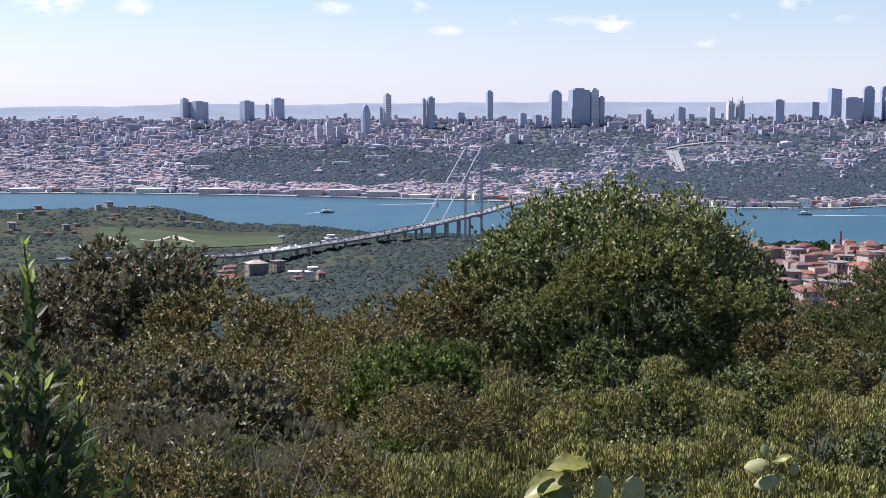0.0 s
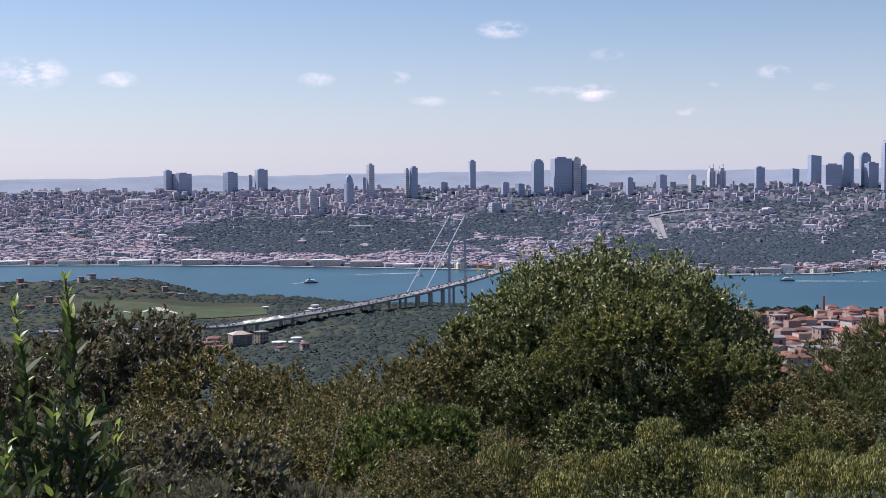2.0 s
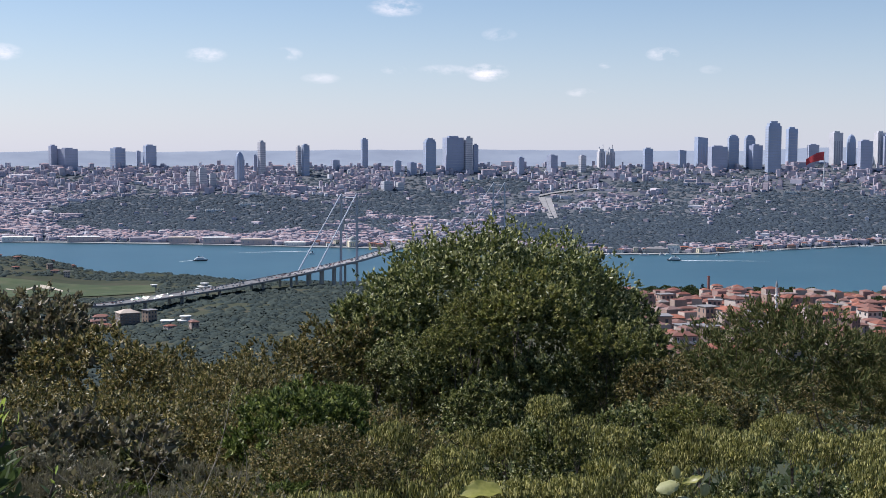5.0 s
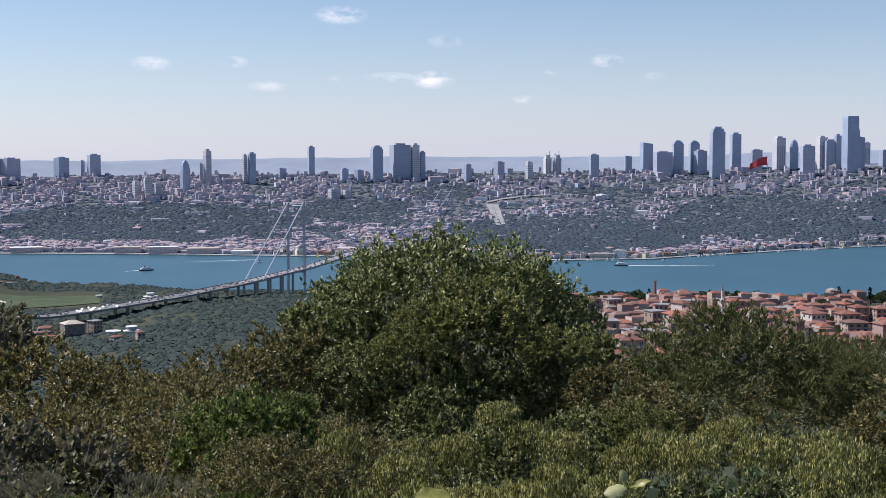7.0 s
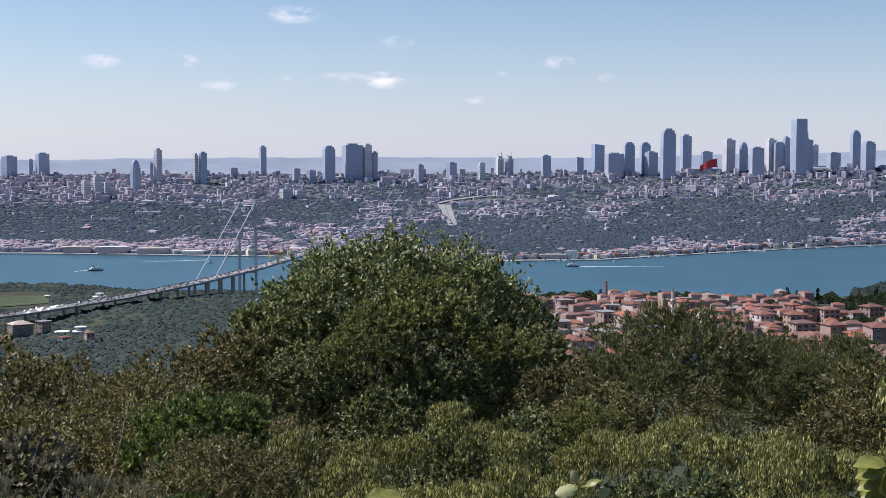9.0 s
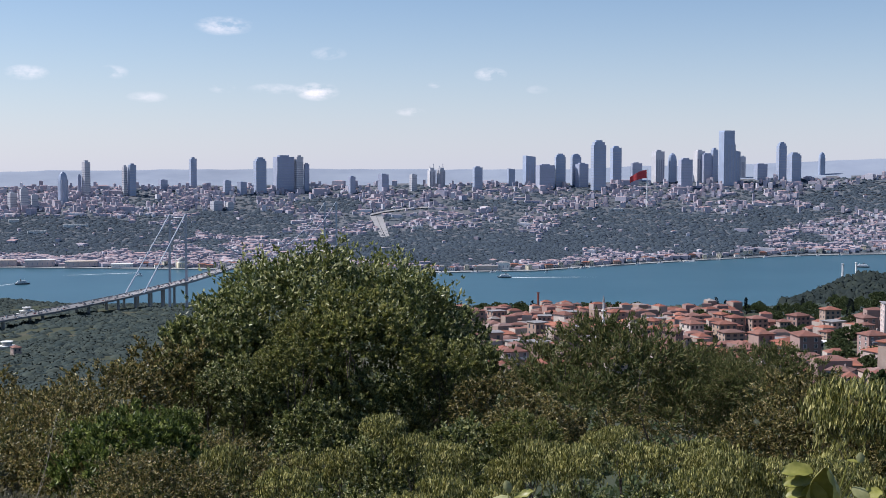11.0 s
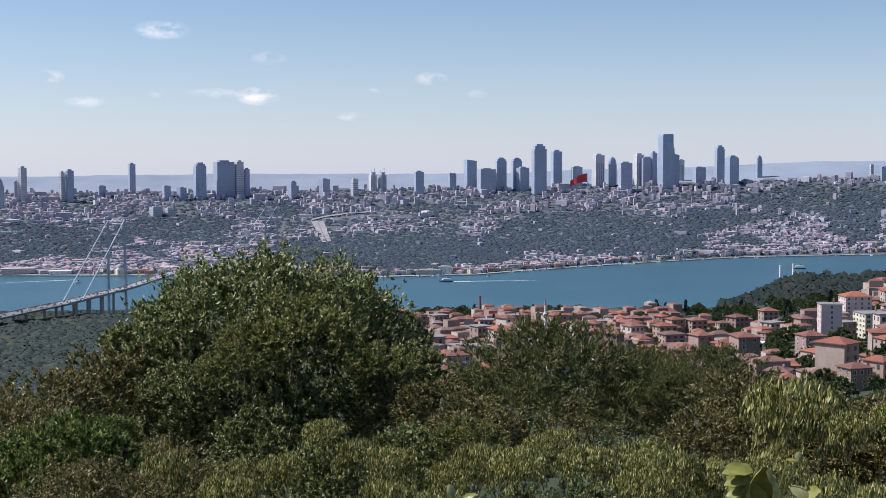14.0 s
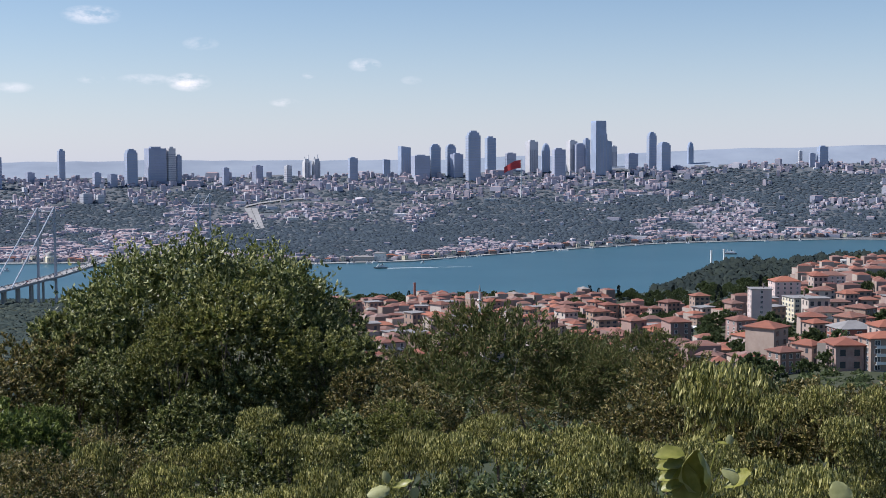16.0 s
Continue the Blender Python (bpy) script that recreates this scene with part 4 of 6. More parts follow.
def hip_roof(w, l, z, rise, over=0.7, flat=False):
    """A hipped roof over a plan of half sizes w, l, with eaves of some thickness."""
    bm = bmesh.new()
    a, b = w + over, l + over
    lo = [bm.verts.new((x * a, y * b, z)) for x, y in ((-1, -1), (1, -1), (1, 1), (-1, 1))]
    hi = [bm.verts.new((x * a, y * b, z + 0.25)) for x, y in ((-1, -1), (1, -1), (1, 1), (-1, 1))]
    bm.faces.new(lo[::-1])
    for i in range(4):
        bm.faces.new((lo[i], lo[(i + 1) % 4], hi[(i + 1) % 4], hi[i]))
    if flat:
        bm.faces.new(hi)
        return bm
    if a >= b:
        r0, r1 = bm.verts.new((-(a - b * 0.9), 0, z + rise)), bm.verts.new((a - b * 0.9, 0, z + rise))
        for f in ((hi[0], hi[1], r1, r0), (hi[1], hi[2], r1), (hi[2], hi[3], r0, r1), (hi[3], hi[0], r0)):
            bm.faces.new(f)
    else:
        r0, r1 = bm.verts.new((0, -(b - a * 0.9), z + rise)), bm.verts.new((0, b - a * 0.9, z + rise))
        for f in ((hi[0], hi[1], r0), (hi[1], hi[2], r1, r0), (hi[2], hi[3], r1), (hi[3], hi[0], r0, r1)):
            bm.faces.new(f)
    return bm


def house(name, w, l, storeys, wall="house_wall", roof="tile_roof", framed=True, balconies=0, flat=False, cols=3, side_cols=2, floor_h=3.0, key="tall"):
    """A block of flats or a house: half sizes w (across) and l (deep), front towards -y."""
    ob = new(name)
    h = storeys * floor_h + 0.4
    bm = box_bm(-w, w, -l, l, -6, h)
    plain = len(bm.faces)
    if not framed:
        for s in range(storeys):
            z = s * floor_h + 0.9
            for c in range(cols):
                x = -w + (c + 0.5) * 2 * w / cols
                box_bm(x - 0.75, x + 0.75, -l - 0.04, -l + 0.2, z, z + 1.45, bm=bm)
            for c in range(side_cols):
                y = -l + (c + 0.5) * 2 * l / side_cols
                for sgn in (-1, 1):
                    box_bm(sgn * w - 0.04, sgn * w + 0.04, y - 0.7, y + 0.7, z, z + 1.45, bm=bm)
        bm.faces.ensure_lookup_table()
        for f in bm.faces[plain:]:
            f.material_index = 1
    part("wall", bm, wall, ob).data.materials.append(M["glass_dark"])
    if framed:
        part("plinth", box_bm(-w - 0.08, w + 0.08, -l - 0.08, l + 0.08, -6, 0.5), "concrete", ob)
    rf = part("roof", hip_roof(w, l, h, min(w, l) * 0.42, flat=flat), roof, ob)
    if framed:
        part("chimney", box_bm(w * 0.3, w * 0.3 + 0.8, -0.4, 0.4, h, h + min(w, l) * 0.42 + 0.7), "house_wall", rf)
    for s in range(storeys if framed else 0):
        z = s * floor_h + 1.0
        for c in range(cols):
            x = -w + (c + 0.5) * 2 * w / cols
            add_window(ob, Matrix.Translation((x, -l, z)), key if framed else "far", framed)
        for c in range(side_cols):
            y = -l + (c + 0.5) * 2 * l / side_cols
            for sgn in (-1, 1):
                add_window(ob, Matrix.Translation((sgn * w, y, z)) @ Matrix.Rotation(radians(90 * sgn), 4, "Z"), key if framed else "far", framed)
        if s and balconies:
            for c in range(balconies):
                x = -w + (c + 0.5) * 2 * w / balconies
                b = part("balcony", box_bm(x - 1.5, x + 1.5, -l - 1.2, -l - 0.02, z - 1.0, z - 0.85), "trim_white", ob)
                part("parapet", box_bm(x - 1.5, x + 1.5, -l - 1.2, -l - 1.1, z - 0.85, z + 0.05), "trim_white", b)
    return ob


HOUSES = [
    (house("house", 4.4, 4.2, 2, framed=False, floor_h=2.8), "two-storey rendered house with a red hipped tile roof"),
    (house("house", 5.2, 4.4, 3, framed=False, cols=3, floor_h=2.8), "three-storey rendered house with a clay tile roof"),
    (house("house", 3.8, 5.0, 2, framed=False, cols=2, floor_h=2.7), "narrow low house with a red tile roof"),
    (house("house", 6.4, 4.4, 2, framed=False, cols=4, floor_h=2.8), "wide rendered house under red tiles"),
    (house("apartment_block", 4.8, 4.6, 3, roof="grey_roof", framed=False, flat=True, floor_h=2.8), "flat-roofed rendered apartment block"),
    (house("apartment_block", 4.6, 4.6, 4, framed=False, cols=3, floor_h=2.8), "four-storey pale apartment block under red tiles"),
]
NEAR_HOUSES = [
    (house("apartment_block", 5.2, 5.0, 4, balconies=2, floor_h=2.8), "four-storey apartment block with balconies and red tile roof"),
    (house("apartment_block", 6.5, 5.0, 3, balconies=3, cols=4, floor_h=2.8), "wide apartment block with white balconies and clay tiles"),
    (house("house", 4.6, 4.6, 3, floor_h=2.8), "three-storey rendered town house under a clay tile roof"),
]
for ob, label in HOUSES + NEAR_HOUSES:
    tagged(ob, label, "house", group="houses on the near slope")
used = set()


def put_house(pick, az, d, turn, sink=0.0):
    ob, label = pick
    p = polar(az, d, height(az, d) - sink)
    k = rng.uniform(0.78, 1.12)
    m = Matrix.Translation(p) @ Matrix.Rotation(radians(-az + turn), 4, "Z") @ Matrix.Diagonal((k * rng.uniform(0.85, 1.25), k, k * rng.uniform(0.85, 1.2), 1))
    if ob.name not in used:
        used.add(ob.name)
        ob.matrix_world = m
        return ob
    return copy_thing(ob, m)


taken = []


def free(az, d, gap):
    p = polar(az, d, 0)
    if any((p - q).length < gap + g for q, g in taken):
        return False
    taken.append((p, gap))
    return True


# a few buildings with a look of their own on the slope
def special(ob, label, az, d, turn):
    tagged(ob, label, "apartment block")
    ob.matrix_world = Matrix.Translation(polar(az, d, height(az, d))) @ Matrix.Rotation(radians(-az + turn), 4, "Z") @ Matrix.Scale(0.8, 4)
    taken.append((polar(az, d, 0), 13))


special(house("apartment_block", 8.0, 9, 5, wall="cream_wall", roof="grey_roof", flat=True, cols=4, side_cols=4, key="wide"), "cream five-storey block with a flat roof and window rows", 25.4, 690, 25)
special(house("apartment_block", 9.0, 8, 4, wall="brick_red", roof="grey_roof", cols=3, side_cols=4, balconies=3, key="wide"), "red-brown block with white balconies and a dark roof", 27.5, 515, 24)
special(house("apartment_block", 6.0, 7, 8, wall="rose_wall", roof="grey_roof", flat=True, cols=1, side_cols=2), "narrow grey-pink block with a blank end wall", 23.75, 655, 10)
special(house("apartment_block", 9.0, 8, 7, wall="rose_wall", roof="tile_roof", cols=4, side_cols=3), "tall rose-coloured apartment block under red tiles", 24.75, 765, 18)
special(house("apartment_block", 6.0, 6, 4, roof="tile_roof", balconies=2, cols=3), "pale block with corner balconies under red tiles", 23.0, 590, 30)
special(house("apartment_block", 9.0, 7, 4, wall="cream_wall", roof="tile_roof", balconies=3, cols=4), "rendered block with stacked balconies under red tiles", 26.4, 615, 20)
special(house("apartment_block", 10.0, 7, 5, wall="rose_wall", roof="tile_roof", cols=5, balconies=2), "long rose apartment block on the upper slope", 26.6, 860, 12)
special(house("long_house", 17, 6, 2, wall="trim_white", roof="trim_white", flat=True, cols=8, framed=False), "long low white building with a flat pale roof", 27.7, 1120, 5)
special(house("long_house", 11, 5, 1, wall="trim_white", roof="trim_white", flat=True, cols=6, framed=False), "low white hall with a flat sheet roof", 20.9, 690, -8)
special(house("long_house", 8, 4, 1, wall="trim_white", roof="trim_white", flat=True, cols=4, framed=False), "low white shed with a flat roof", 7.8, 740, 8)
slope_houses = 0
roofscape = []
slope_trees = []
for i in range(16000):
    az = rng.uniform(4.8, 30)
    d = rng.uniform(430 if az > 20 else 500, 1215)
    nn = noise.noise((d * math.sin(radians(az)) * 0.010, d * math.cos(radians(az)) * 0.010, 3.0))
    if nn < -0.20 or (17.5 < az < 25.2 and d > max(770.0, 980 - 60 * max(0.0, az - 19))) or slope_houses > 850 or rng.random() < 0.2:
        if rng.random() < 0.5 and free(az, d, 2.6):
            slope_trees.append((az, d))
        continue
    if not free(az, d, 4.0 if d > 800 else 5.6):
        continue
    slope_houses += 1
    if d > 960 or slope_houses > 380:
        k = rng.uniform(0.8, 1.2)
        p = polar(az, d, height(az, d))
        roofscape.append((p.x, p.y, p.z, 3.5 * k, 3.5 * k * rng.uniform(1.0, 1.8), rng.choice([4.4, 6.6, 6.6, 9.5]) * k, rng.choice([0.15, 1.2, 1.6, 1.6]), radians(-az + rng.choice([0, 90]) + rng.normal(20, 14))))
        continue
    turn = 26 + 30 * noise.noise((az * 0.3, d * 0.01, 8.0)) + rng.choice([0, 0, 90]) + rng.normal(0, 14)
    if d < 740 and rng.random() < 0.22:
        put_house(NEAR_HOUSES[rng.integers(3)], az, d, turn)
    else:
        put_house(HOUSES[rng.choice(6, p=[0.13, 0.25, 0.12, 0.12, 0.13, 0.25])], az, d, turn)

vs, fs, fm = block_arrays(roofscape)
tagged(mesh_object("roofscape", vs, fs, ["roofscape_wall", "roofscape_tile"], face_mats=fm), "crowded tile-roofed houses at the far edge of the slope", "houses", kind="stuff")
# lone houses, halls and pavilions below the bridge approach and on the park hill
# the shade on the hall's near walls is put into this brown
M["hall_wall"] = material("shaded_hall_render", [(0.17, 0.13, 0.11), (0.22, 0.17, 0.14)], 0.85, scale=0.3, dirt_scale=0.1)
hall = house("assembly_hall", 12.5, 10, 4, wall="hall_wall", roof="tan_roof", framed=True, cols=5, side_cols=4, floor_h=4.0, key="wide")
taken.append((polar(-13.25, 1310, 0), 9))
taken.append((polar(-14.0, 1330, 0), 8))
special(hall, "large square hall with a broad sandy hipped roof", -15.65, 1350, 18)


def pavilion(az, d, r, tiers, label):
    ob = tagged(new("pavilion"), label, "pavilion")
    ob.matrix_world = Matrix.Translation(polar(az, d, height(az, d)))
    z = 0.0
    for k in range(tiers):
        rr = r * (1 - 0.28 * k)
        part("wall", strut(bmesh.new(), Vector((0, 0, z - 3)), Vector((0, 0, z + 3.2)), rr * 0.8, 14), "concrete", ob)
        part("roof", strut(bmesh.new(), Vector((0, 0, z + 3.2)), Vector((0, 0, z + 4.0)), rr, 18), "trim_white", ob, "broad white disc roof")
        z += 4.0
    return ob


pavilion(-14.0, 1330, 7.5, 1, "round white disc-roofed pavilion among trees")
pavilion(-13.25, 1310, 8, 2, "two-tiered round white pavilion among trees")
pavilion(-12.45, 1760, 13, 3, "low two-tiered white roofed pavilion by the motorway")
pavilion(-14.55, 1960, 5, 1, "small white domed kiosk by the field")
for az, d, k, t in [(-17.7, 1370, 0, 12), (-17.1, 1330, 2, 30), (-16.8, 1400, 3, 8), (-18.3, 1400, 1, 20), (-14.55, 1330, 2, 15), (-14.75, 1370, 4, 40), (-13.9, 1240, 3, 35), (-12.9, 1220, 2, 15)]:
    if free(az, d, 8):
        put_house(HOUSES[k], az, d, t)
for i in range(60):
    az, d = rng.uniform(-20.5, -15.8), rng.uniform(1240, 1420)
    if noise.noise((az * 0.9, d * 0.012, 14.0)) > -0.05 and free(az, d, 8):
        put_house(HOUSES[rng.integers(4)], az, d, rng.uniform(-10, 50))
for i in range(160):
    az, d = rng.uniform(-27, -17), rng.uniform(2000, 2330)
    if -22.5 < az < -14.2 and d < 2100:
        continue
    if noise.noise((az * 0.8, d * 0.01, 6.0)) > 0.0 and free(az, d, 16):
        put_house(HOUSES[rng.choice([0, 2, 3, 4])], az, d, rng.uniform(-20, 40), 1.5)

# ---------------------------------------------------------------- mown field with sandy paths
def drape(name, label, edge, mat, lift, kind="structure"):
    """A patch of surface laid on the ground between two lines of (bearing, distance)."""
    bm = bmesh.new()
    rows = []
    for (a0, d0), (a1, d1) in edge:
        rows.append([bm.verts.new(polar(a0 + (a1 - a0) * k / 8, d0 + (d1 - d0) * k / 8, height(a0 + (a1 - a0) * k / 8, d0 + (d1 - d0) * k / 8) + lift)) for k in range(9)])
    for p, q in zip(rows, rows[1:]):
        for k in range(8):
            bm.faces.new((p[k], q[k], q[k + 1], p[k + 1]))
    ob = part(name, bm, mat, None)
    return tagged(ob, label, name.replace("_", " "), kind=kind)


M["sand"] = material("sandy_track", [(0.42, 0.36, 0.28), (0.50, 0.44, 0.35)], 0.95, scale=0.1)
lines = []
for i in range(27):
    f = i / 26
    a = -22.2 + 7.7 * f
    lines.append(((a, 1755 + 16 * math.sin(f * 7) + 60 * f), (a, 2080 + 14 * math.sin(f * 5 + 1) - 90 * f)))
drape("lawn", "mown pale green field on the park hill", lines, "grass", 1.0)


def sand_strip(label, a0, a1, d0, d1, w0, w1, bow):
    """A sandy track on the lawn from one bearing and distance to another, of changing width and a bow."""
    rows_ = []
    for i in range(17):
        f = i / 16
        a, d, w = a0 + (a1 - a0) * f, d0 + (d1 - d0) * f + bow * math.sin(math.pi * f), w0 + (w1 - w0) * f
        rows_.append(((a, d - w), (a, d + w)))
    drape("path", label, rows_, "sand", 1.6)


sand_strip("thin sandy path curving over the field", -20.5, -19.25, 1960, 1988, 4, 9, -28)
sand_strip("broad sandy patch where paths meet on the field", -19.15, -18.25, 1985, 1910, 20, 13, 14)
sand_strip("sandy track at the edge of the field", -21.75, -21.05, 1968, 1868, 18, 12, 8)

# ---------------------------------------------------------------- far quay


def quay_hall(az, width, h, wall, roof, label):
    far = float(np.interp(az, SHORE_AZ, SHORE_D)) + 18
    ob = tagged(new("warehouse"), label, "warehouse", group="quayside halls")
    ob.matrix_world = Matrix.Translation(polar(az, far, height(az, far))) @ Matrix.Rotation(radians(-az), 4, "Z")
    w = far * radians(width) / 2
    part("wall", box_bm(-w, w, -9, 9, -5, h), wall, ob)
    rf = part("roof", hip_roof(w, 9, h, 2.2, 1.0), roof, ob)
    n = max(3, int(w / 5))
    for i in range(n):
        x = -w + (i + 0.5) * 2 * w / n
        part("window", box_bm(x - 0.8, x + 0.8, -9.08, -8.9, h * 0.3, h * 0.62), "band", ob)


for args in [(-20.0, 1.25, 9, "trim_white", "trim_white", "long white quayside hall"), (-17.4, 1.3, 11, "rose_wall", "trim_white", "wide quayside hall with a bright white roof"),
             (-13.35, 1.1, 13, "rose_wall", "tan_roof", "rose-coloured palace wing on the quay"), (-11.9, 1.2, 14, "rose_wall", "trim_white", "rose palace hall with a white roof"),
             (-10.25, 1.3, 12, "rose_wall", "tan_roof", "rose palace block beside the water"), (-8.6, 0.9, 7, "trim_white", "trim_white", "low white landing stage building"),
             (-22.5, 1.2, 7, "trim_white", "grey_roof", "low grey-roofed dock shed by the water"), (-25.0, 1.3, 7, "trim_white", "trim_white", "low white dock shed by the water"),
             (7.6, 0.5, 16, "trim_white", "grey_roof", "tall pale waterside block"), (6.9, 0.9, 9, "concrete", "grey_roof", "grey dock building on the far quay")]:
    quay_hall(*args)
villas = [house("waterside_villa", 6.5, 5, 2, wall="trim_white", framed=False, cols=3, side_cols=1), house("waterside_villa", 9, 5, 2, framed=False, cols=4, side_cols=1), house("waterside_villa", 5, 5, 3, wall="cream_wall", roof="grey_roof", framed=False, cols=2, side_cols=1)]
for v, lab in zip(villas, ("white waterside villa with a red tile roof", "broad rendered waterside house under red tiles", "tall cream waterside house with a grey roof")):
    tagged(v, lab, "house", group="villas along the far shore")
first = [True, True, True]
az = -27.0
while az < 29:
    k = int(rng.integers(3))
    az += rng.uniform(0.2, 0.75)
    if -21 < az < -8:
        continue
    far = float(np.interp(az, SHORE_AZ, SHORE_D)) + rng.uniform(8, 60)
    m = Matrix.Translation(polar(az, far, height(az, far) + 0.5)) @ Matrix.Rotation(radians(-az + rng.normal(0, 12)), 4, "Z")
    if first[k]:
        first[k] = False
        villas[k].matrix_world = m
    else:
        copy_thing(villas[k], m)
for v, fst in zip(villas, first):
    if fst:
        v.matrix_world = Matrix.Translation(polar(8, 2960, height(8, 2960)))
# long white halls on the wooded hill
for h_az, h_el, h_w in ((-10.45, -2.42, 42), (-12.0, -2.68, 30), (-12.9, -2.2, 18), (3.9, -2.55, 20), (12.4, -1.75, 24), (16.5, -1.7, 26)):
    h_d = find_distance(h_az, h_el, 3100, 4700)
    special(house("long_house", h_w, 7, 3, wall="trim_white", roof="trim_white", flat=True, cols=9, framed=False), "long white hall on the wooded far hill", h_az, h_d, 4)


def mosque(az, d):
    """A waterside mosque: a stone cube under a pale dome, with two slim minarets."""
    ob = tagged(new("mosque"), "pale stone waterside mosque with a pale dome", "mosque")
    ob.matrix_world = Matrix.Translation(polar(az, d, height(az, d))) @ Matrix.Rotation(radians(-az + 15), 4, "Z")
    part("wall", box_bm(-10, 10, -10, 10, -4, 11, 0.4), "cream_wall", ob)
    for x in (-5, 0, 5):
        part("window", box_bm(x - 1, x + 1, -10.15, -9.9, 2, 8), "band", ob)
    part("drum", strut(bmesh.new(), Vector((0, 0, 11)), Vector((0, 0, 14.5)), 8.6, 20), "trim_white", ob)
    bm = bmesh.new()
    bmesh.ops.create_uvsphere(bm, u_segments=20, v_segments=10, radius=8.4, matrix=Matrix.Translation((0, 0, 14.5)))
    bmesh.ops.delete(bm, geom=[v for v in bm.verts if v.co.z < 14.3], context="VERTS")
    part("dome", bm, "concrete", ob, "rounded pale lead dome")
    for x in (-11, 11):
        bm = bmesh.new()
        taper(bm, Vector((x, 9, -3)), Vector((x, 9, 27)), 1.3, 1.0, 10)
        taper(bm, Vector((x, 9, 27)), Vector((x, 9, 34)), 1.1, 0.05, 10)
        m_ = part("minaret", bm, "trim_white", ob, "slim pale minaret")
        part("gallery", strut(bmesh.new(), Vector((x, 9, 21)), Vector((x, 9, 22)), 1.8, 12), "trim_white", m_)


mosque(-6.15, float(np.interp(-6.15, SHORE_AZ, SHORE_D)) + 16)
# quay edge
bm = bmesh.new()
rows = []
for a in np.arange(-29, 30, 0.5):
    far = float(np.interp(a, SHORE_AZ, SHORE_D))
    rows.append([bm.verts.new(polar(a, far - 8, -3)), bm.verts.new(polar(a, far - 8, 2.2)), bm.verts.new(polar(a, far + 9, 2.6))])
for p, q in zip(rows, rows[1:]):
    for k in range(2):
        bm.faces.new((p[k], q[k], q[k + 1], p[k + 1]))
tagged(part("quay", bm, "concrete", None), "pale stone quay along the far shore", "quay", kind="structure")

# white masts on the headland, brick stack and minaret among the houses
def post(name, label, cat, az, d, h, r, mat, cap=False):
    ob = tagged(new(name), label, cat)
    ob.matrix_world = Matrix.Translation(polar(az, d, height(az, d)))
    bm = bmesh.new()
    taper(bm, Vector((0, 0, -2)), Vector((0, 0, h * 0.8)), r, r * 0.8, 10)
    taper(bm, Vector((0, 0, h * 0.8)), Vector((0, 0, h)), r * 0.8, r * 0.75, 10)
    part("shaft", bm, mat, ob)
    bm = bmesh.new()
    taper(bm, Vector((0, 0, h)), Vector((0, 0, h + r * (5 if cap else 0.6))), r * (1.0 if cap else 1.1), r * (0.05 if cap else 1.0), 10)
    part("cap", bm, "grey_roof" if cap else mat, ob)
    if cap:
        part("gallery", strut(bmesh.new(), Vector((0, 0, h * 0.72)), Vector((0, 0, h * 0.75)), r * 1.8, 12), mat, ob)


post("mast", "slim white bridge mast beyond the headland trees", "mast", 21.74, 1850, 95 - height(21.74, 1850), 1.7, "white_paint")
post("mast", "slim white bridge mast above the trees", "mast", 22.27, 1850, 97 - height(22.27, 1850), 1.7, "white_paint")
post("chimney_stack", "old brown brick chimney among houses", "chimney", 9.09, 1150, 19, 1.3, "brick_red")
post("minaret", "slim pale minaret with a pointed cap", "minaret", 11.9, 860, 22, 0.9, "trim_white", True)

# ---------------------------------------------------------------- traffic on the bridge and its approach
M["car_paint"] = material("car_paint", [(0.70, 0.70, 0.70), (0.08, 0.08, 0.09), (0.55, 0.56, 0.58), (0.80, 0.80, 0.79), (0.30, 0.05, 0.05), (0.35, 0.37, 0.40)], 0.6, by="object", dirt=0.05)


def car_proto(l, w, h):
    ob = new("car")
    part("body", box_bm(-w, w, -l, l, 0.35, h * 0.55, 0.15), "car_paint", ob)
    part("cabin", box_bm(-w * 0.86, w * 0.86, -l * 0.55, l * 0.5, h * 0.55, h, 0.2), "glass_dark", ob)
    return tagged(ob, "small car in slow traffic on the bridge road", "car", group="bridge traffic")


car = car_proto(2.3, 0.95, 1.5)
lane_pts = approach + deck_span[1:]
seg = [(lane_pts[i + 1] - lane_pts[i]).length for i in range(len(lane_pts) - 1)]
total = sum(seg)
firstcar = True
for lane in (-9.3, -6.2, -3.1, 3.1, 6.2, 9.3):
    s = rng.uniform(0, 30)
    while s < total:
        acc, i = 0.0, 0
        while acc + seg[i] < s and i < len(seg) - 1:
            acc += seg[i]
            i += 1
        t = (lane_pts[i + 1] - lane_pts[i]).normalized()
        p = lane_pts[i] + t * min(s - acc, seg[i]) + Vector((t.y, -t.x, 0)).normalized() * lane
        m = Matrix.Translation(p + Vector((0, 0, 0.05))) @ Matrix.Rotation(math.atan2(-t.x, t.y), 4, "Z")
        if firstcar:
            car.matrix_world = m
            firstcar = False
        else:
            copy_thing(car, m)
        s += rng.uniform(10, 48)

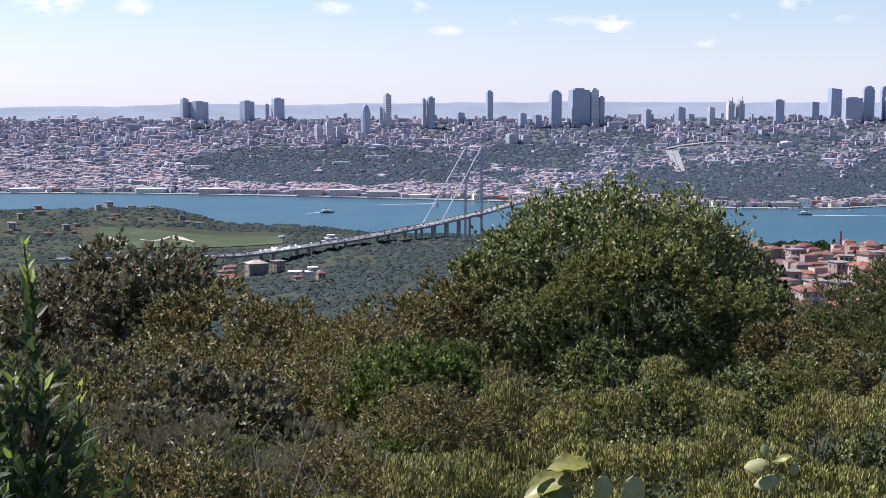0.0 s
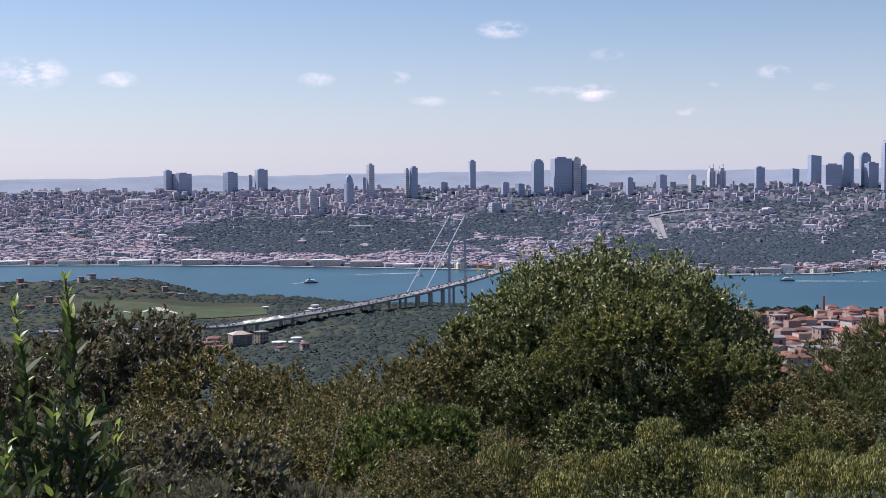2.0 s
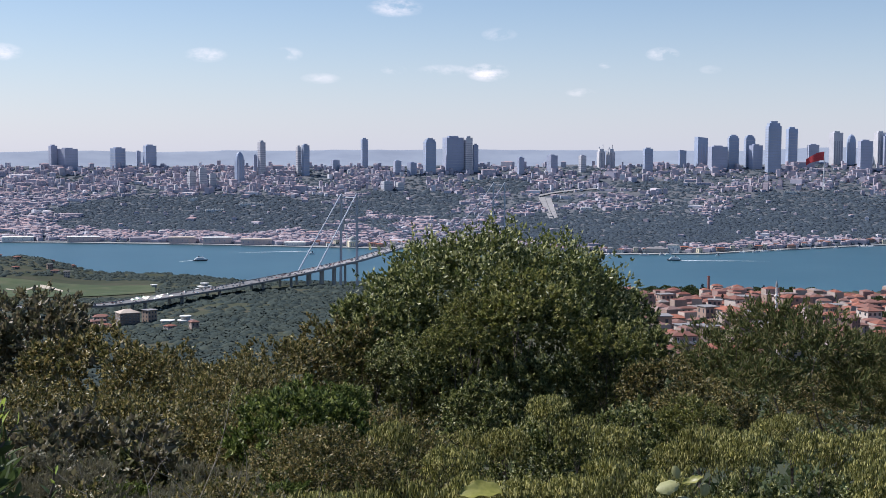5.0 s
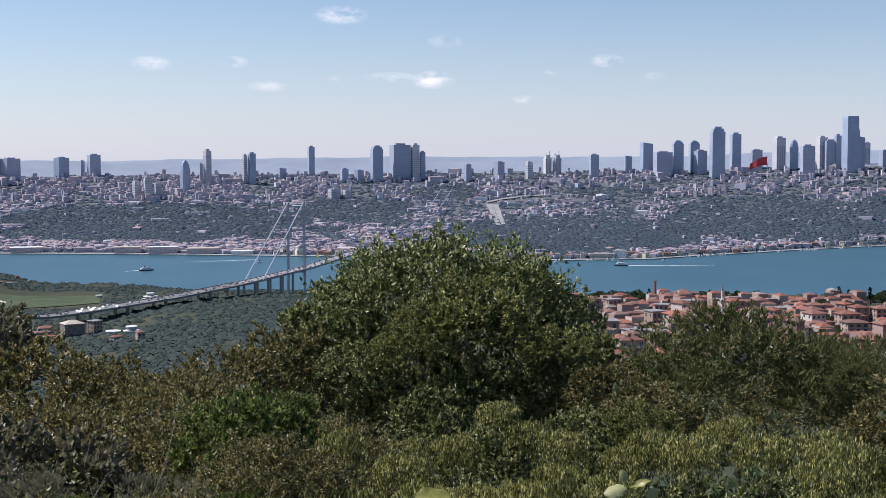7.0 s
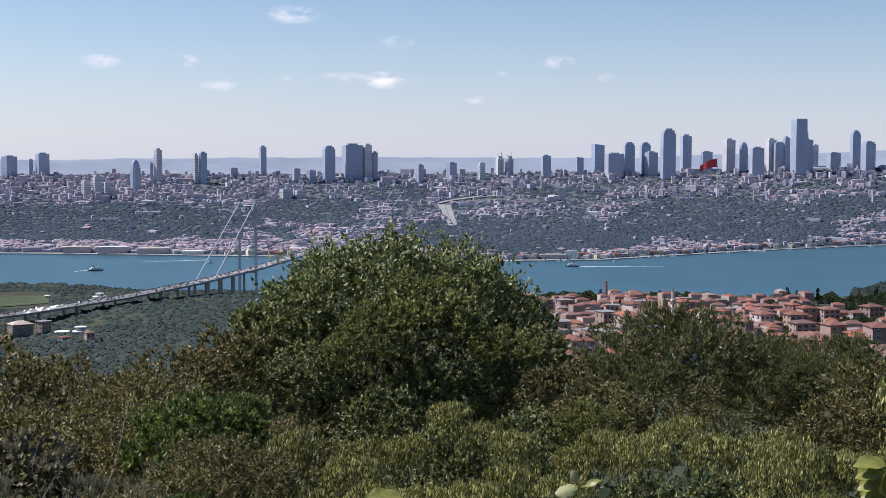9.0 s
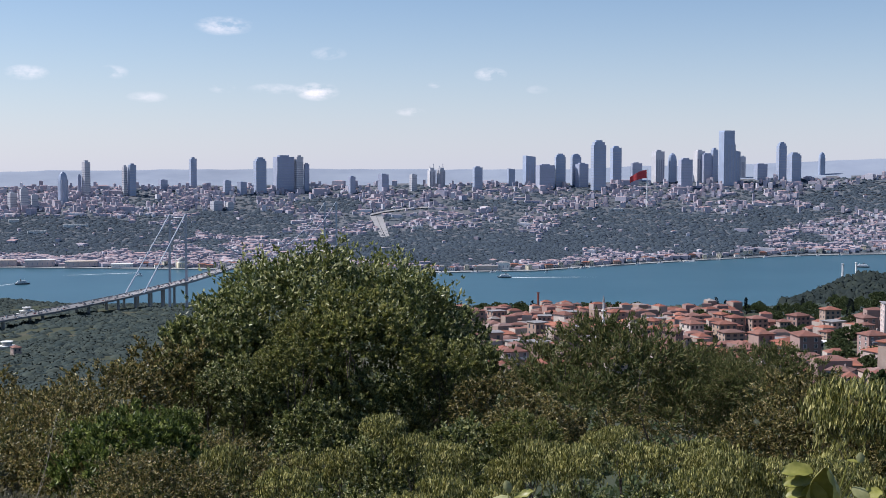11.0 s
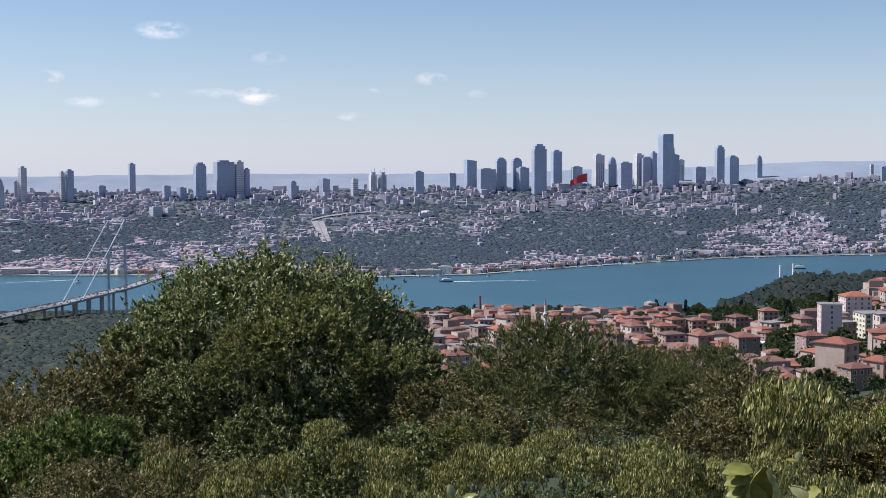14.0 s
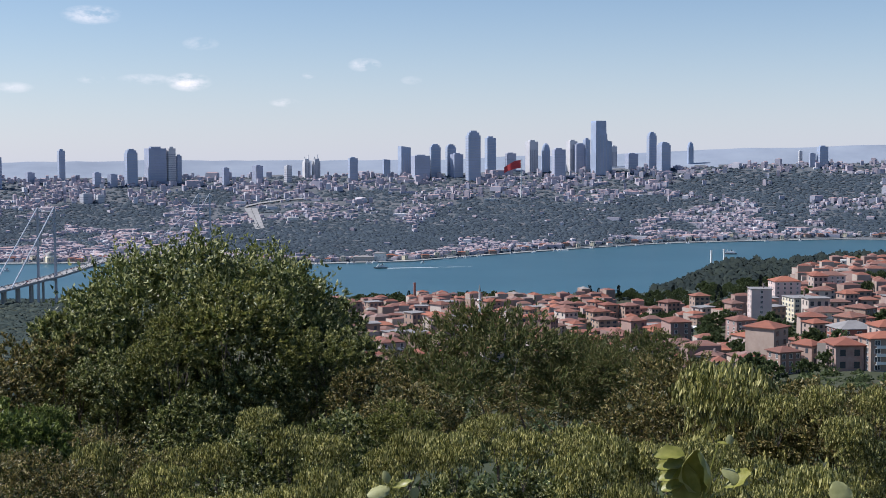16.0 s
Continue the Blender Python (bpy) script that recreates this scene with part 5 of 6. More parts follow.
# ---------------------------------------------------------------- foreground plants
def leaf_mesh(name, base, axis, side, length, width, mat, fold=0.25):
    """Leaves as folded lance shapes: base points, growth axes and side axes (n, 3), sizes (n,)."""
    nrm = np.cross(axis, side)
    L, W = length[:, None], width[:, None]
    mid = base + axis * L * 0.45
    v0 = base
    v1 = mid + side * W * 0.5 + nrm * W * fold
    v2 = base + axis * L - nrm * W * 0.35
    v3 = mid - side * W * 0.5 + nrm * W * fold
    v = np.stack([v0, v1, v2, v3], 1).reshape(-1, 3)
    n = len(base)
    o = np.arange(n)[:, None] * 4
    f = np.concatenate([o + np.array([[0, 1, 2]]), o + np.array([[0, 2, 3]])], 1).reshape(-1, 3)
    return big_mesh(name, v, f, [mat])


def unit(v):
    return v / np.maximum(1e-9, np.linalg.norm(v, axis=1))[:, None]


def crown_points(r, n, lobes, rx, ry, rz, rough=0.25, inner=0.25, sprig=22, reach=0.16, square=0.0):
    """Leaf seats and twig directions in a lumpy crown: an ellipsoid of round lobes of uneven size, set with short leafy twigs."""
    lc = unit(r.normal(size=(lobes, 3)))
    lc[:, 2] = np.abs(lc[:, 2]) * 1.1 - 0.22
    lr = r.uniform(0.20, 0.40, lobes)
    if square:
        # lobes spread evenly over a dome with full shoulders
        z = 1.0 - 1.45 * (np.arange(lobes) + 0.5) / lobes
        turn = np.arange(lobes) * 2.39996
        lc = np.stack([np.cos(turn) * np.sqrt(1 - z * z), np.sin(turn) * np.sqrt(1 - z * z), z], 1) + r.normal(size=(lobes, 3)) * 0.05
        lc /= (np.abs(lc) ** square).sum(1)[:, None] ** (1 / square)
        lr = r.uniform(0.12, 0.30, lobes)
    lc *= (1.0 - lr * 0.75)[:, None] * r.uniform(0.80, 1.12, (lobes, 1))
    wts = lr ** 2
    m = max(1, n // sprig)
    k = r.choice(lobes, m, p=wts / wts.sum())
    dirs = unit(r.normal(size=(m, 3)) + lc[k] * 1.0 + np.array([0, 0, 0.25]))
    rad = lr[k] * (1 - inner * r.random(m) ** 1.4)
    p0 = lc[k] + dirs * rad[:, None]
    tw = unit(dirs + r.normal(size=(m, 3)) * 0.45 + np.array([0, 0, 0.45]))
    ln = reach * r.uniform(0.5, 1.0, m) * (1 + rough * np.clip(r.normal(size=m), 0, 1.3))
    j = np.repeat(np.arange(m), sprig)[:n] if m * sprig >= n else r.integers(0, m, n)
    f = r.random(len(j))
    p = p0[j] + tw[j] * (ln[j] * f)[:, None] + r.normal(size=(len(j), 3)) * 0.012
    return p * (rx, ry, rz), unit(tw[j] * np.array([rx, ry, rz]))


def leaf_axes(r, out, up=0.3, jitter=0.9, droop=0.0):
    n = len(out)
    axis = unit(out + np.array([0, 0, up - droop]) + r.normal(size=(n, 3)) * jitter)
    side = unit(np.cross(axis, r.normal(size=(n, 3)) * 0.8 + out + np.array([0, 0, 0.6])))
    return axis, side


def grow_stem(r, height_, lean, turn, r0):
    """One tapered, crooked stem that forks into limbs, with its foot at the origin."""
    bm = bmesh.new()

    def limb(p, d, length, rad, depth):
        q = p
        steps = 4
        for i in range(steps):
            d = (d + Vector(r.normal(size=3)) * 0.12 + Vector((0, 0, 0.05))).normalized()
            e = q + d * (length / steps)
            taper(bm, q, e, rad * (1 - 0.2 * i), rad * (1 - 0.2 * (i + 1)))
            q = e
            if depth and i > 1:
                limb(q, (d + Vector(r.normal(size=3)) * 0.5).normalized(), length * 0.4, rad * 0.45, depth - 1)
    limb(Vector((0, 0, -0.15)), Vector((math.cos(turn) * lean, math.sin(turn) * lean, 1)).normalized(), height_, r0, 2)
    return bm


def add_stems(ob, r, foot, rise, lean, n, r0):
    for i in range(n):
        bm = grow_stem(r, foot + rise, lean * r.uniform(0.4, 1.0), 2 * math.pi * i / n + r.uniform(-0.4, 0.4), r0)
        bmesh.ops.translate(bm, vec=(0, 0, -foot), verts=bm.verts)
        part("stem", bm, "bark", ob)


def leafy(name, seed, rx, ry, rz, foot, n, lobes, length, width, mat, up=0.3, jitter=0.9, droop=0.0, rough=0.25, inner=0.3, stems=3, r0=0.035, square=0.0):
    """A bush or tree whose crown (half sizes rx, ry, rz) has its centre at z = 0 and whose stems reach down by foot."""
    r = np.random.default_rng(seed)
    ob = new(name)
    p, out = crown_points(r, n, lobes, rx, ry, rz, rough, inner, square=square)
    axis, side = leaf_axes(r, out, up, jitter, droop)
    n = len(p)
    s = r.uniform(0.65, 1.25, n)
    me = leaf_mesh("crown", p, axis, side, length * s, width * s, mat)
    c = new("crown", me)
    c.parent = ob
    add_stems(ob, r, foot, -rz * 0.35, max(rx, ry) * 0.5 / foot, stems, r0)
    return ob


def drooping(name, seed, rx, ry, rz, foot, fronds, mat, leaflet=0.10, width=0.030, pairs=11, frond=0.45):
    """A shrub of arching fronds whose narrow leaflets hang in rows."""
    r = np.random.default_rng(seed)
    ob = new(name)
    ang, rho = r.uniform(0, 6.2832, fronds), np.sqrt(r.random(fronds))
    tuft = np.array([noise.noise((math.cos(a) * q * 2.6, math.sin(a) * q * 2.6, seed)) for a, q in zip(ang, rho)])
    top = rz * (1.0 - 0.45 * rho ** 2 + 0.35 * tuft)
    depth = r.random(fronds) ** 1.8
    out = np.stack([np.cos(ang), np.sin(ang), np.zeros(fronds)], 1)
    p = np.stack([out[:, 0] * rho * rx, out[:, 1] * rho * ry, top - depth * 1.5 * rz], 1)
    B, A, S, Ls, Ws = [], [], [], [], []
    for i in range(fronds):
        o = out[i]
        head = np.array([o[0] * 0.6, o[1] * 0.6, 0.55]) + r.normal(size=3) * 0.45
        head /= np.linalg.norm(head)
        flat = np.array([head[1], -head[0], 0.0])
        flat /= max(1e-6, np.linalg.norm(flat))
        ln = frond * r.uniform(0.7, 1.25)
        q = p[i] - head * ln * 0.5
        kk = pairs + int(r.integers(-2, 3))
        for j in range(kk):
            f = (j + 1) / kk
            pt = q + head * ln * f + np.array([0, 0, -0.75 * ln * f * f + 0.2 * ln * f])
            for sgn in (-1, 1):
                a = flat * sgn * r.uniform(0.10, 0.34) + np.array([0, 0, -1.0]) + r.normal(size=3) * 0.06
                a /= np.linalg.norm(a)
                B.append(pt)
                A.append(a)
                sd = np.cross(a, flat * sgn + r.normal(size=3) * 0.35)
                S.append(sd / max(1e-6, np.linalg.norm(sd)))
                Ls.append(leaflet * r.uniform(0.75, 1.2) * (1 - 0.35 * f))
                Ws.append(width * r.uniform(0.8, 1.2))
    me = leaf_mesh("leaflets", np.array(B), np.array(A), np.array(S), np.array(Ls), np.array(Ws), mat, fold=0.12)
    c = new("foliage", me)
    c.parent = ob
    add_stems(ob, r, foot, -rz * 0.3, max(rx, ry) * 0.5 / foot, 3, 0.018)
    return ob


def stand(ob, az, el, d, half_z, scale=1.0, turn=0.0, squash=1.0):
    """Puts a plant so that its crown's top is seen at this bearing and elevation from the lookout."""
    top = EYE + d * math.tan(radians(el))
    m = Matrix.Translation(polar(az, d, top - half_z * scale * squash)) @ Matrix.Rotation(turn, 4, "Z") @ Matrix.Diagonal((scale, scale, scale * squash, 1))
    return m


big = leafy("tree", 11, 1.95, 1.7, 1.75, 4.2, 62000, 96, 0.068, 0.040, "leaf_tree", stems=4, r0=0.10, rough=0.9, square=2.4)
big.matrix_world = stand(big, 0.05, -3.3, 18.0, 1.98)
tagged(big, "dense dark green broadleaf tree standing above the scrub", "tree")

kinds = {
    "olive": (leafy("shrub", 21, 1.35, 1.3, 1.0, 2.6, 8300, 34, 0.082, 0.047, "leaf_olive", rough=0.5), 1.0, "olive and brown-leaved scrub oak bush on the slope", "bush"),
    "scrub": (leafy("shrub", 29, 1.35, 1.3, 1.0, 2.6, 17000, 40, 0.052, 0.031, "leaf_olive", rough=0.6), 1.0, "small-leaved olive and brown scrub bush", "bush"),
    "rust": (leafy("shrub", 22, 1.4, 1.3, 1.05, 2.8, 9000, 32, 0.095, 0.054, "leaf_rust", rough=0.5), 1.05, "dark rust-tinged leafy bush at the slope's edge", "bush"),
    "green": (leafy("shrub", 23, 1.0, 1.0, 0.95, 2.0, 7000, 28, 0.085, 0.046, "leaf_tree", rough=0.5), 0.95, "fresh green small-leaved bush", "bush"),
    "sunny": (leafy("shrub", 27, 1.0, 0.95, 0.9, 2.4, 8000, 30, 0.08, 0.045, "leaf_sunny", rough=0.5), 0.9, "leafy bush before the tree, coloured yellow-green as if sunlit", "bush"),
    "fine": (leafy("shrub", 24, 1.5, 1.3, 1.05, 2.6, 20000, 40, 0.075, 0.022, "leaf_fine", up=0.5, jitter=0.6, rough=0.5), 1.0, "feathery dull green bush with fine foliage", "bush"),
    "grey": (leafy("shrub", 25, 0.75, 0.7, 0.5, 1.2, 5200, 20, 0.055, 0.009, "leaf_grey", up=0.9, jitter=0.6, rough=0.6), 0.5, "grey-brown dry twiggy shrub", "bush"),
    "fresh": (leafy("shrub", 28, 1.0, 0.95, 0.95, 2.0, 9000, 26, 0.075, 0.036, "leaf_fresh", up=0.6, rough=0.5), 0.95, "saturated green leafy bush among brownish scrub", "bush"),
    "droop": (drooping("shrub", 26, 1.0, 0.95, 0.8, 1.6, 230, "leaf_droop", leaflet=0.23, width=0.042, pairs=7, frond=0.62), 0.8, "light green shrub with drooping rows of leaflets", "bush"),
}
for ob, hz, label, cat in kinds.values():
    tagged(ob, label, cat, group="hillside scrub")
placed = {k: False for k in kinds}


def plant(kind, az, el, d, scale=1.0, squash=1.0):
    ob, hz, label, cat = kinds[kind]
    m = stand(ob, az, el, d, hz * 1.06, scale, rng.uniform(0, 6.28), squash)
    if not placed[kind]:
        placed[kind] = True
        ob.matrix_world = m
        return ob
    return copy_thing(ob, m)


# back row along the slope's edge
for args in [("sunny", 1.2, -4.8, 16.1, 0.7), ("sunny", -0.9, -5.5, 15.9, 0.5), ("sunny", 5.0, -6.5, 15.6, 0.55), ("sunny", -1.6, -6.4, 15.4, 0.55), ("sunny", -10.4, -9.4, 11.4, 0.5), ("sunny", 8.6, -9.6, 11.0, 0.4)]:
    plant(*args)
for args in [("rust", -20.6, -5.5, 19, 1.0), ("rust", -23.8, -7.4, 18, 0.8), ("rust", -27, -6.6, 19, 0.9), ("olive", -16.8, -7.4, 16, 0.75), ("olive", -14.4, -7.5, 15, 0.7),
             ("olive", -11.9, -8.3, 14, 0.65), ("olive", -9.2, -7.4, 15, 0.7), ("olive", -6.8, -6.4, 16.5, 0.75), ("green", -4.6, -5.9, 16.8, 0.75), ("green", 4.8, -4.9, 18.5, 0.85),
             ("green", 5.8, -6.6, 16.5, 0.7), ("olive", 7.6, -8.1, 15, 0.6), ("fine", 12.6, -6.5, 16, 0.98), ("fine", 16.6, -7.5, 16.6, 0.6), ("olive", 20.4, -7.6, 14, 0.65), ("fine", 18.9, -7.3, 15.4, 0.55),
             ("droop", 22.4, -8.2, 11.5, 0.42), ("droop", 24.6, -8.6, 11, 0.42), ("olive", 24.2, -8.3, 13, 0.65), ("droop", 26.4, -8.1, 11.4, 0.45), ("droop", 28.6, -8.1, 11.4, 0.45), ("olive", 25.4, -8.5, 12.6, 0.6), ("olive", 27.4, -8.5, 12.6, 0.65), ("olive", 23.2, -8.5, 12.8, 0.6), ("droop", 27.4, -9.2, 10.4, 0.45), ("olive", 30.0, -8.6, 13, 0.8), ("olive", -31, -7.5, 16, 0.9),
             ("green", 3.9, -7.6, 15.8, 0.7), ("olive", 9.0, -9.2, 13.2, 0.55), ("fresh", -8.4, -9.9, 9.2, 0.5), ("fresh", -7.0, -11.6, 8.0, 0.42), ("olive", 18.9, -9.2, 12.8, 0.55),
             ("green", -3.9, -7.4, 15.6, 0.55), ("green", -2.4, -7.9, 15.8, 0.8), ("green", 1.8, -8.1, 15.6, 0.8), ("green", -0.4, -9.2, 14.8, 0.7), ("green", 0.2, -7.4, 16.6, 0.75)]:
    plant(*args)
# clumped rows down towards the lookout


def row(start, stop, step, el, d0, d1, s0, s1, pick):
    for az in np.arange(start, stop, step):
        a = az + rng.uniform(-0.35, 0.35) * step
        k = pick(a)
        s = rng.uniform(s0, s1)
        plant(k, a, el + rng.normal(0, 0.45), rng.uniform(d0, d1), s * (1.35 if k == "grey" else 1.0), rng.uniform(0.85, 1.2))


def mix(*weights):
    names, p = zip(*weights)
    return lambda a: str(rng.choice(names, p=p))


left, right_ = mix(("scrub", 0.60), ("olive", 0.10), ("green", 0.16), ("rust", 0.10), ("fresh", 0.04)), mix(("droop", 0.92), ("green", 0.08))
left_low = mix(("scrub", 0.5), ("grey", 0.38), ("fresh", 0.12))
row(-30, 31, 5.0, -9.3, 20.0, 25.0, 0.8, 1.0, left)
row(-30, -5, 3.2, -9.5, 11.0, 13.5, 0.5, 0.75, left)
row(3, 31, 3.2, -10.2, 11.0, 13.0, 0.45, 0.65, lambda a: "green" if a < 7 else right_(a))
row(-31, -5, 3.2, -10.9, 8.2, 9.8, 0.42, 0.66, left)
row(-4.5, 32, 1.7, -10.4, 8.2, 10.6, 0.36, 0.52, mix(("droop", 1.0)))
row(-32, -5, 2.8, -12.0, 6.3, 7.6, 0.38, 0.55, left_low)
row(-6, 33, 1.9, -11.9, 6.3, 7.8, 0.34, 0.48, mix(("droop", 1.0)))
row(-34, -8, 3.8, -13.8, 4.7, 5.6, 0.32, 0.44, mix(("scrub", 0.45), ("grey", 0.55)))
row(-8, 36, 2.6, -13.6, 4.7, 5.8, 0.30, 0.42, mix(("droop", 1.0)))
# dark undergrowth that closes the thicket
row(-32, -4, 3.6, -12.0, 10.5, 12.0, 0.6, 0.75, mix(("scrub", 0.8), ("green", 0.2)))
row(-4, 33, 3.6, -12.8, 11.0, 12.5, 0.6, 0.75, mix(("green", 1.0)))
row(-33, -4, 4.6, -14.2, 7.6, 8.6, 0.5, 0.62, mix(("scrub", 1.0)))
row(-4, 34, 3.6, -15.2, 7.8, 8.8, 0.5, 0.6, mix(("green", 1.0)))
row(-34, -4, 6.0, -17.0, 5.4, 6.0, 0.42, 0.5, mix(("scrub", 1.0)))
row(-4, 36, 4.0, -18.0, 5.6, 6.2, 0.42, 0.5, mix(("green", 1.0)))
row(-34, 30, 6.5, -16.6, 3.7, 4.2, 0.30, 0.38, lambda a: "grey" if a < -8 else "droop")
plant("droop", -11.2, -14.6, 4.2, 0.22)


def dry_branch(az, el, d, seed):
    """Bare forked twigs of a dead shrub."""
    r = np.random.default_rng(seed)
    ob = tagged(new("dead_shrub"), "bare pale dry twigs standing among the scrub", "dead shrub", group="dead twigs")
    top = EYE + d * math.tan(radians(el))
    x, y = d * math.sin(radians(az)), d * math.cos(radians(az))
    g = ground_z(x, y)
    ob.matrix_world = Matrix.Translation((x, y, g))
    for i in range(4):
        part("stem", grow_stem(r, (top - g) * r.uniform(0.75, 0.95), 0.22 * r.uniform(0.4, 1.0), 1.6 * i + r.uniform(-0.4, 0.4), 0.006), "dry_bark", ob)


for i, args in enumerate([(-13.6, -13.8, 4.6), (-15.4, -14.6, 4.2), (-12.2, -15.0, 4.4)]):
    dry_branch(*args, 40 + i)

# ---------------------------------------------------------------- trees among the houses
garden = tagged(leafy("garden_tree", 31, 2.6, 2.6, 2.2, 3.0, 1700, 20, 0.5, 0.36, "garden_leaf", rough=0.4, stems=1, r0=0.12), "round green garden tree between houses", "tree", group="trees on the near slope")
cypress = tagged(leafy("cypress", 32, 1.0, 1.0, 4.2, 4.6, 1100, 16, 0.5, 0.26, "conifer", up=1.0, jitter=0.5, stems=1, r0=0.12), "slim dark cypress between houses", "tree", group="trees on the near slope")
spots_ = [(a, d) for a, d in slope_trees][:180]
for i in range(70):
    az = rng.uniform(4, 29)
    spots_.append((az, rng.uniform(400, 640 if az > 19.5 else 680)))
for i in range(44):
    az = rng.uniform(6.5, 19.5)
    spots_.append((az, rng.uniform(1175, 1235)))
for i, (az, d) in enumerate(spots_):
    s = rng.uniform(0.9, 1.7)
    ob, foot = (cypress, 4.6) if i % 11 == 5 else (garden, 3.0)
    m = Matrix.Translation(polar(az, d, height(az, d) + foot * s * 0.75)) @ Matrix.Rotation(rng.uniform(0, 6.28), 4, "Z") @ Matrix.Scale(s, 4)
    if i in (0, 5):
        ob.matrix_world = m
    else:
        copy_thing(ob, m)

# ---------------------------------------------------------------- sprays close to the lookout
def blade(bm, base, axis, side, length, width, cup=0.2, curl=0.0, n=6, round_=0.75):
    """One thick oblong leaf with a midrib fold and a curled tip."""
    nrm = axis.cross(side).normalized()
    rows = []
    for i in range(n + 1):
        f = i / n
        w = width * 0.5 * math.sin(math.pi * min(1.0, 0.06 + f * 0.97) ** 0.85) ** round_
        c = base + axis * (length * f) - nrm * (curl * length * f * f)
        rows.append([bm.verts.new(c - side * w + nrm * w * cup), bm.verts.new(c), bm.verts.new(c + side * w + nrm * w * cup)])
    for a, b in zip(rows, rows[1:]):
        for k in range(2):
            bm.faces.new((a[k], a[k + 1], b[k + 1], b[k]))


def spray(name, label, tip, root, leaves, length, width, seed, mat, shoots=0):
    """An upright twig with oblong leaves set all round it, denser towards the middle."""
    r = random.Random(seed)
    ob = tagged(new(name), label, "shrub")
    bm = bmesh.new()
    pts = [root.lerp(tip, i / 10) + Vector((r.uniform(-1, 1), r.uniform(-1, 1), 0)) * 0.008 for i in range(11)]
    tube(bm, pts, 0.0055, 0.0015)
    part("twig", bm, "bark", ob)
    foot = Vector((root.x + r.uniform(-0.15, 0.15), root.y + 0.1, 0))
    foot.z = ground_z(foot.x, foot.y) - 0.05
    bm = bmesh.new()
    tube(bm, [foot.lerp(root, i / 6) + Vector((r.uniform(-1, 1), r.uniform(-1, 1), 0)) * (0.015 if 0 < i < 6 else 0) for i in range(7)], 0.011, 0.0055)
    part("stem", bm, "bark", ob)
    stem_dir = (tip - root).normalized()
    for i in range(leaves):
        f = (i + r.random()) / leaves
        k = min(9, int(f * 10))
        p = pts[k].lerp(pts[k + 1], f * 10 - k)
        a = i * 2.4 + r.uniform(-0.4, 0.4)
        out = Vector((math.cos(a), math.sin(a), 0))
        axis = (out * r.uniform(0.4, 0.8) + stem_dir * r.uniform(0.6, 1.3)).normalized()
        side = axis.cross(out.cross(axis).normalized() + Vector((r.uniform(-0.4, 0.4), r.uniform(-0.4, 0.4), r.uniform(-0.4, 0.4)))).normalized()
        side = axis.cross(side).normalized()
        bm = bmesh.new()
        k = (0.55 if f > 0.9 else 1.0) * r.uniform(0.75, 1.2)
        blade(bm, p, axis, side, length * k, width * k, 0.25, r.uniform(-0.05, 0.25))
        part("leaf", bm, mat if f < 0.88 else "leaf_tip", ob)
    for i in range(shoots):
        f = 0.12 + 0.62 * (i + r.random()) / shoots
        k = min(9, int(f * 10))
        p = pts[k]
        a = i * 2.4 + r.uniform(-0.5, 0.5)
        d = (Vector((math.cos(a), math.sin(a), 0)) * 0.75 + stem_dir).normalized()
        ln = r.uniform(0.07, 0.13) * (1.15 - 0.6 * f)
        bm = bmesh.new()
        tube(bm, [p + d * ln * q / 3 for q in range(4)], 0.0022, 0.001, 5)
        part("side_shoot", bm, "bark", ob)
        for q in range(7):
            b = q * 2.4 + r.uniform(-0.4, 0.4)
            u = d.orthogonal().normalized()
            out = u * math.cos(b) + d.cross(u) * math.sin(b)
            axis = (out * r.uniform(0.4, 0.9) + d).normalized()
            side = axis.cross(out + Vector((r.uniform(-0.4, 0.4), r.uniform(-0.4, 0.4), r.uniform(-0.4, 0.4)))).normalized()
            bm = bmesh.new()
            z = r.uniform(0.75, 1.2) * (0.6 if q == 6 else 1.0)
            blade(bm, p + d * ln * (0.25 + 0.75 * q / 6), axis, side, length * z, width * z, 0.25, r.uniform(-0.05, 0.25))
            part("leaf", bm, mat if q < 6 or r.random() < 0.7 else "leaf_tip", ob)
    return ob


M["leaf_tip"] = material("young_yellow_green_leaves", [(0.30, 0.40, 0.06), (0.38, 0.46, 0.09)], 0.4, by="object", scale=20, translucent=0.4, dirt_scale=8)


def sight(az, el, d):
    return polar(az, d, EYE + d * math.tan(radians(el)))


SPRAY = "leafy evergreen spray with oblong leaves and yellow-green tip"
for i, (a0, e0, d0, a1, leaves, shoots) in enumerate([
        (-22.8, -4.3, 1.75, -22.2, 90, 15), (-24.8, -5.3, 1.75, -24.2, 80, 12), (-20.9, -10.4, 1.85, -20.9, 44, 8), (-23.5, -9.0, 1.7, -23.1, 60, 10),
        (-22.2, -9.6, 1.7, -22.4, 55, 10), (-26.3, -7.0, 1.8, -26.0, 64, 10), (-18.9, -13.2, 1.9, -19.2, 24, 0), (-25.4, -11.0, 1.6, -25.4, 44, 8),
        (-21.5, -11.6, 1.75, -21.7, 44, 8), (-24.3, -8.2, 1.9, -24.4, 56, 10)]):
    spray("shrub_spray", SPRAY, sight(a0, e0, d0), sight(a1, -20.0, d0 + 0.05), int(leaves * 1.1), 0.030, 0.0125, 3 + i, "leaf_near", shoots)


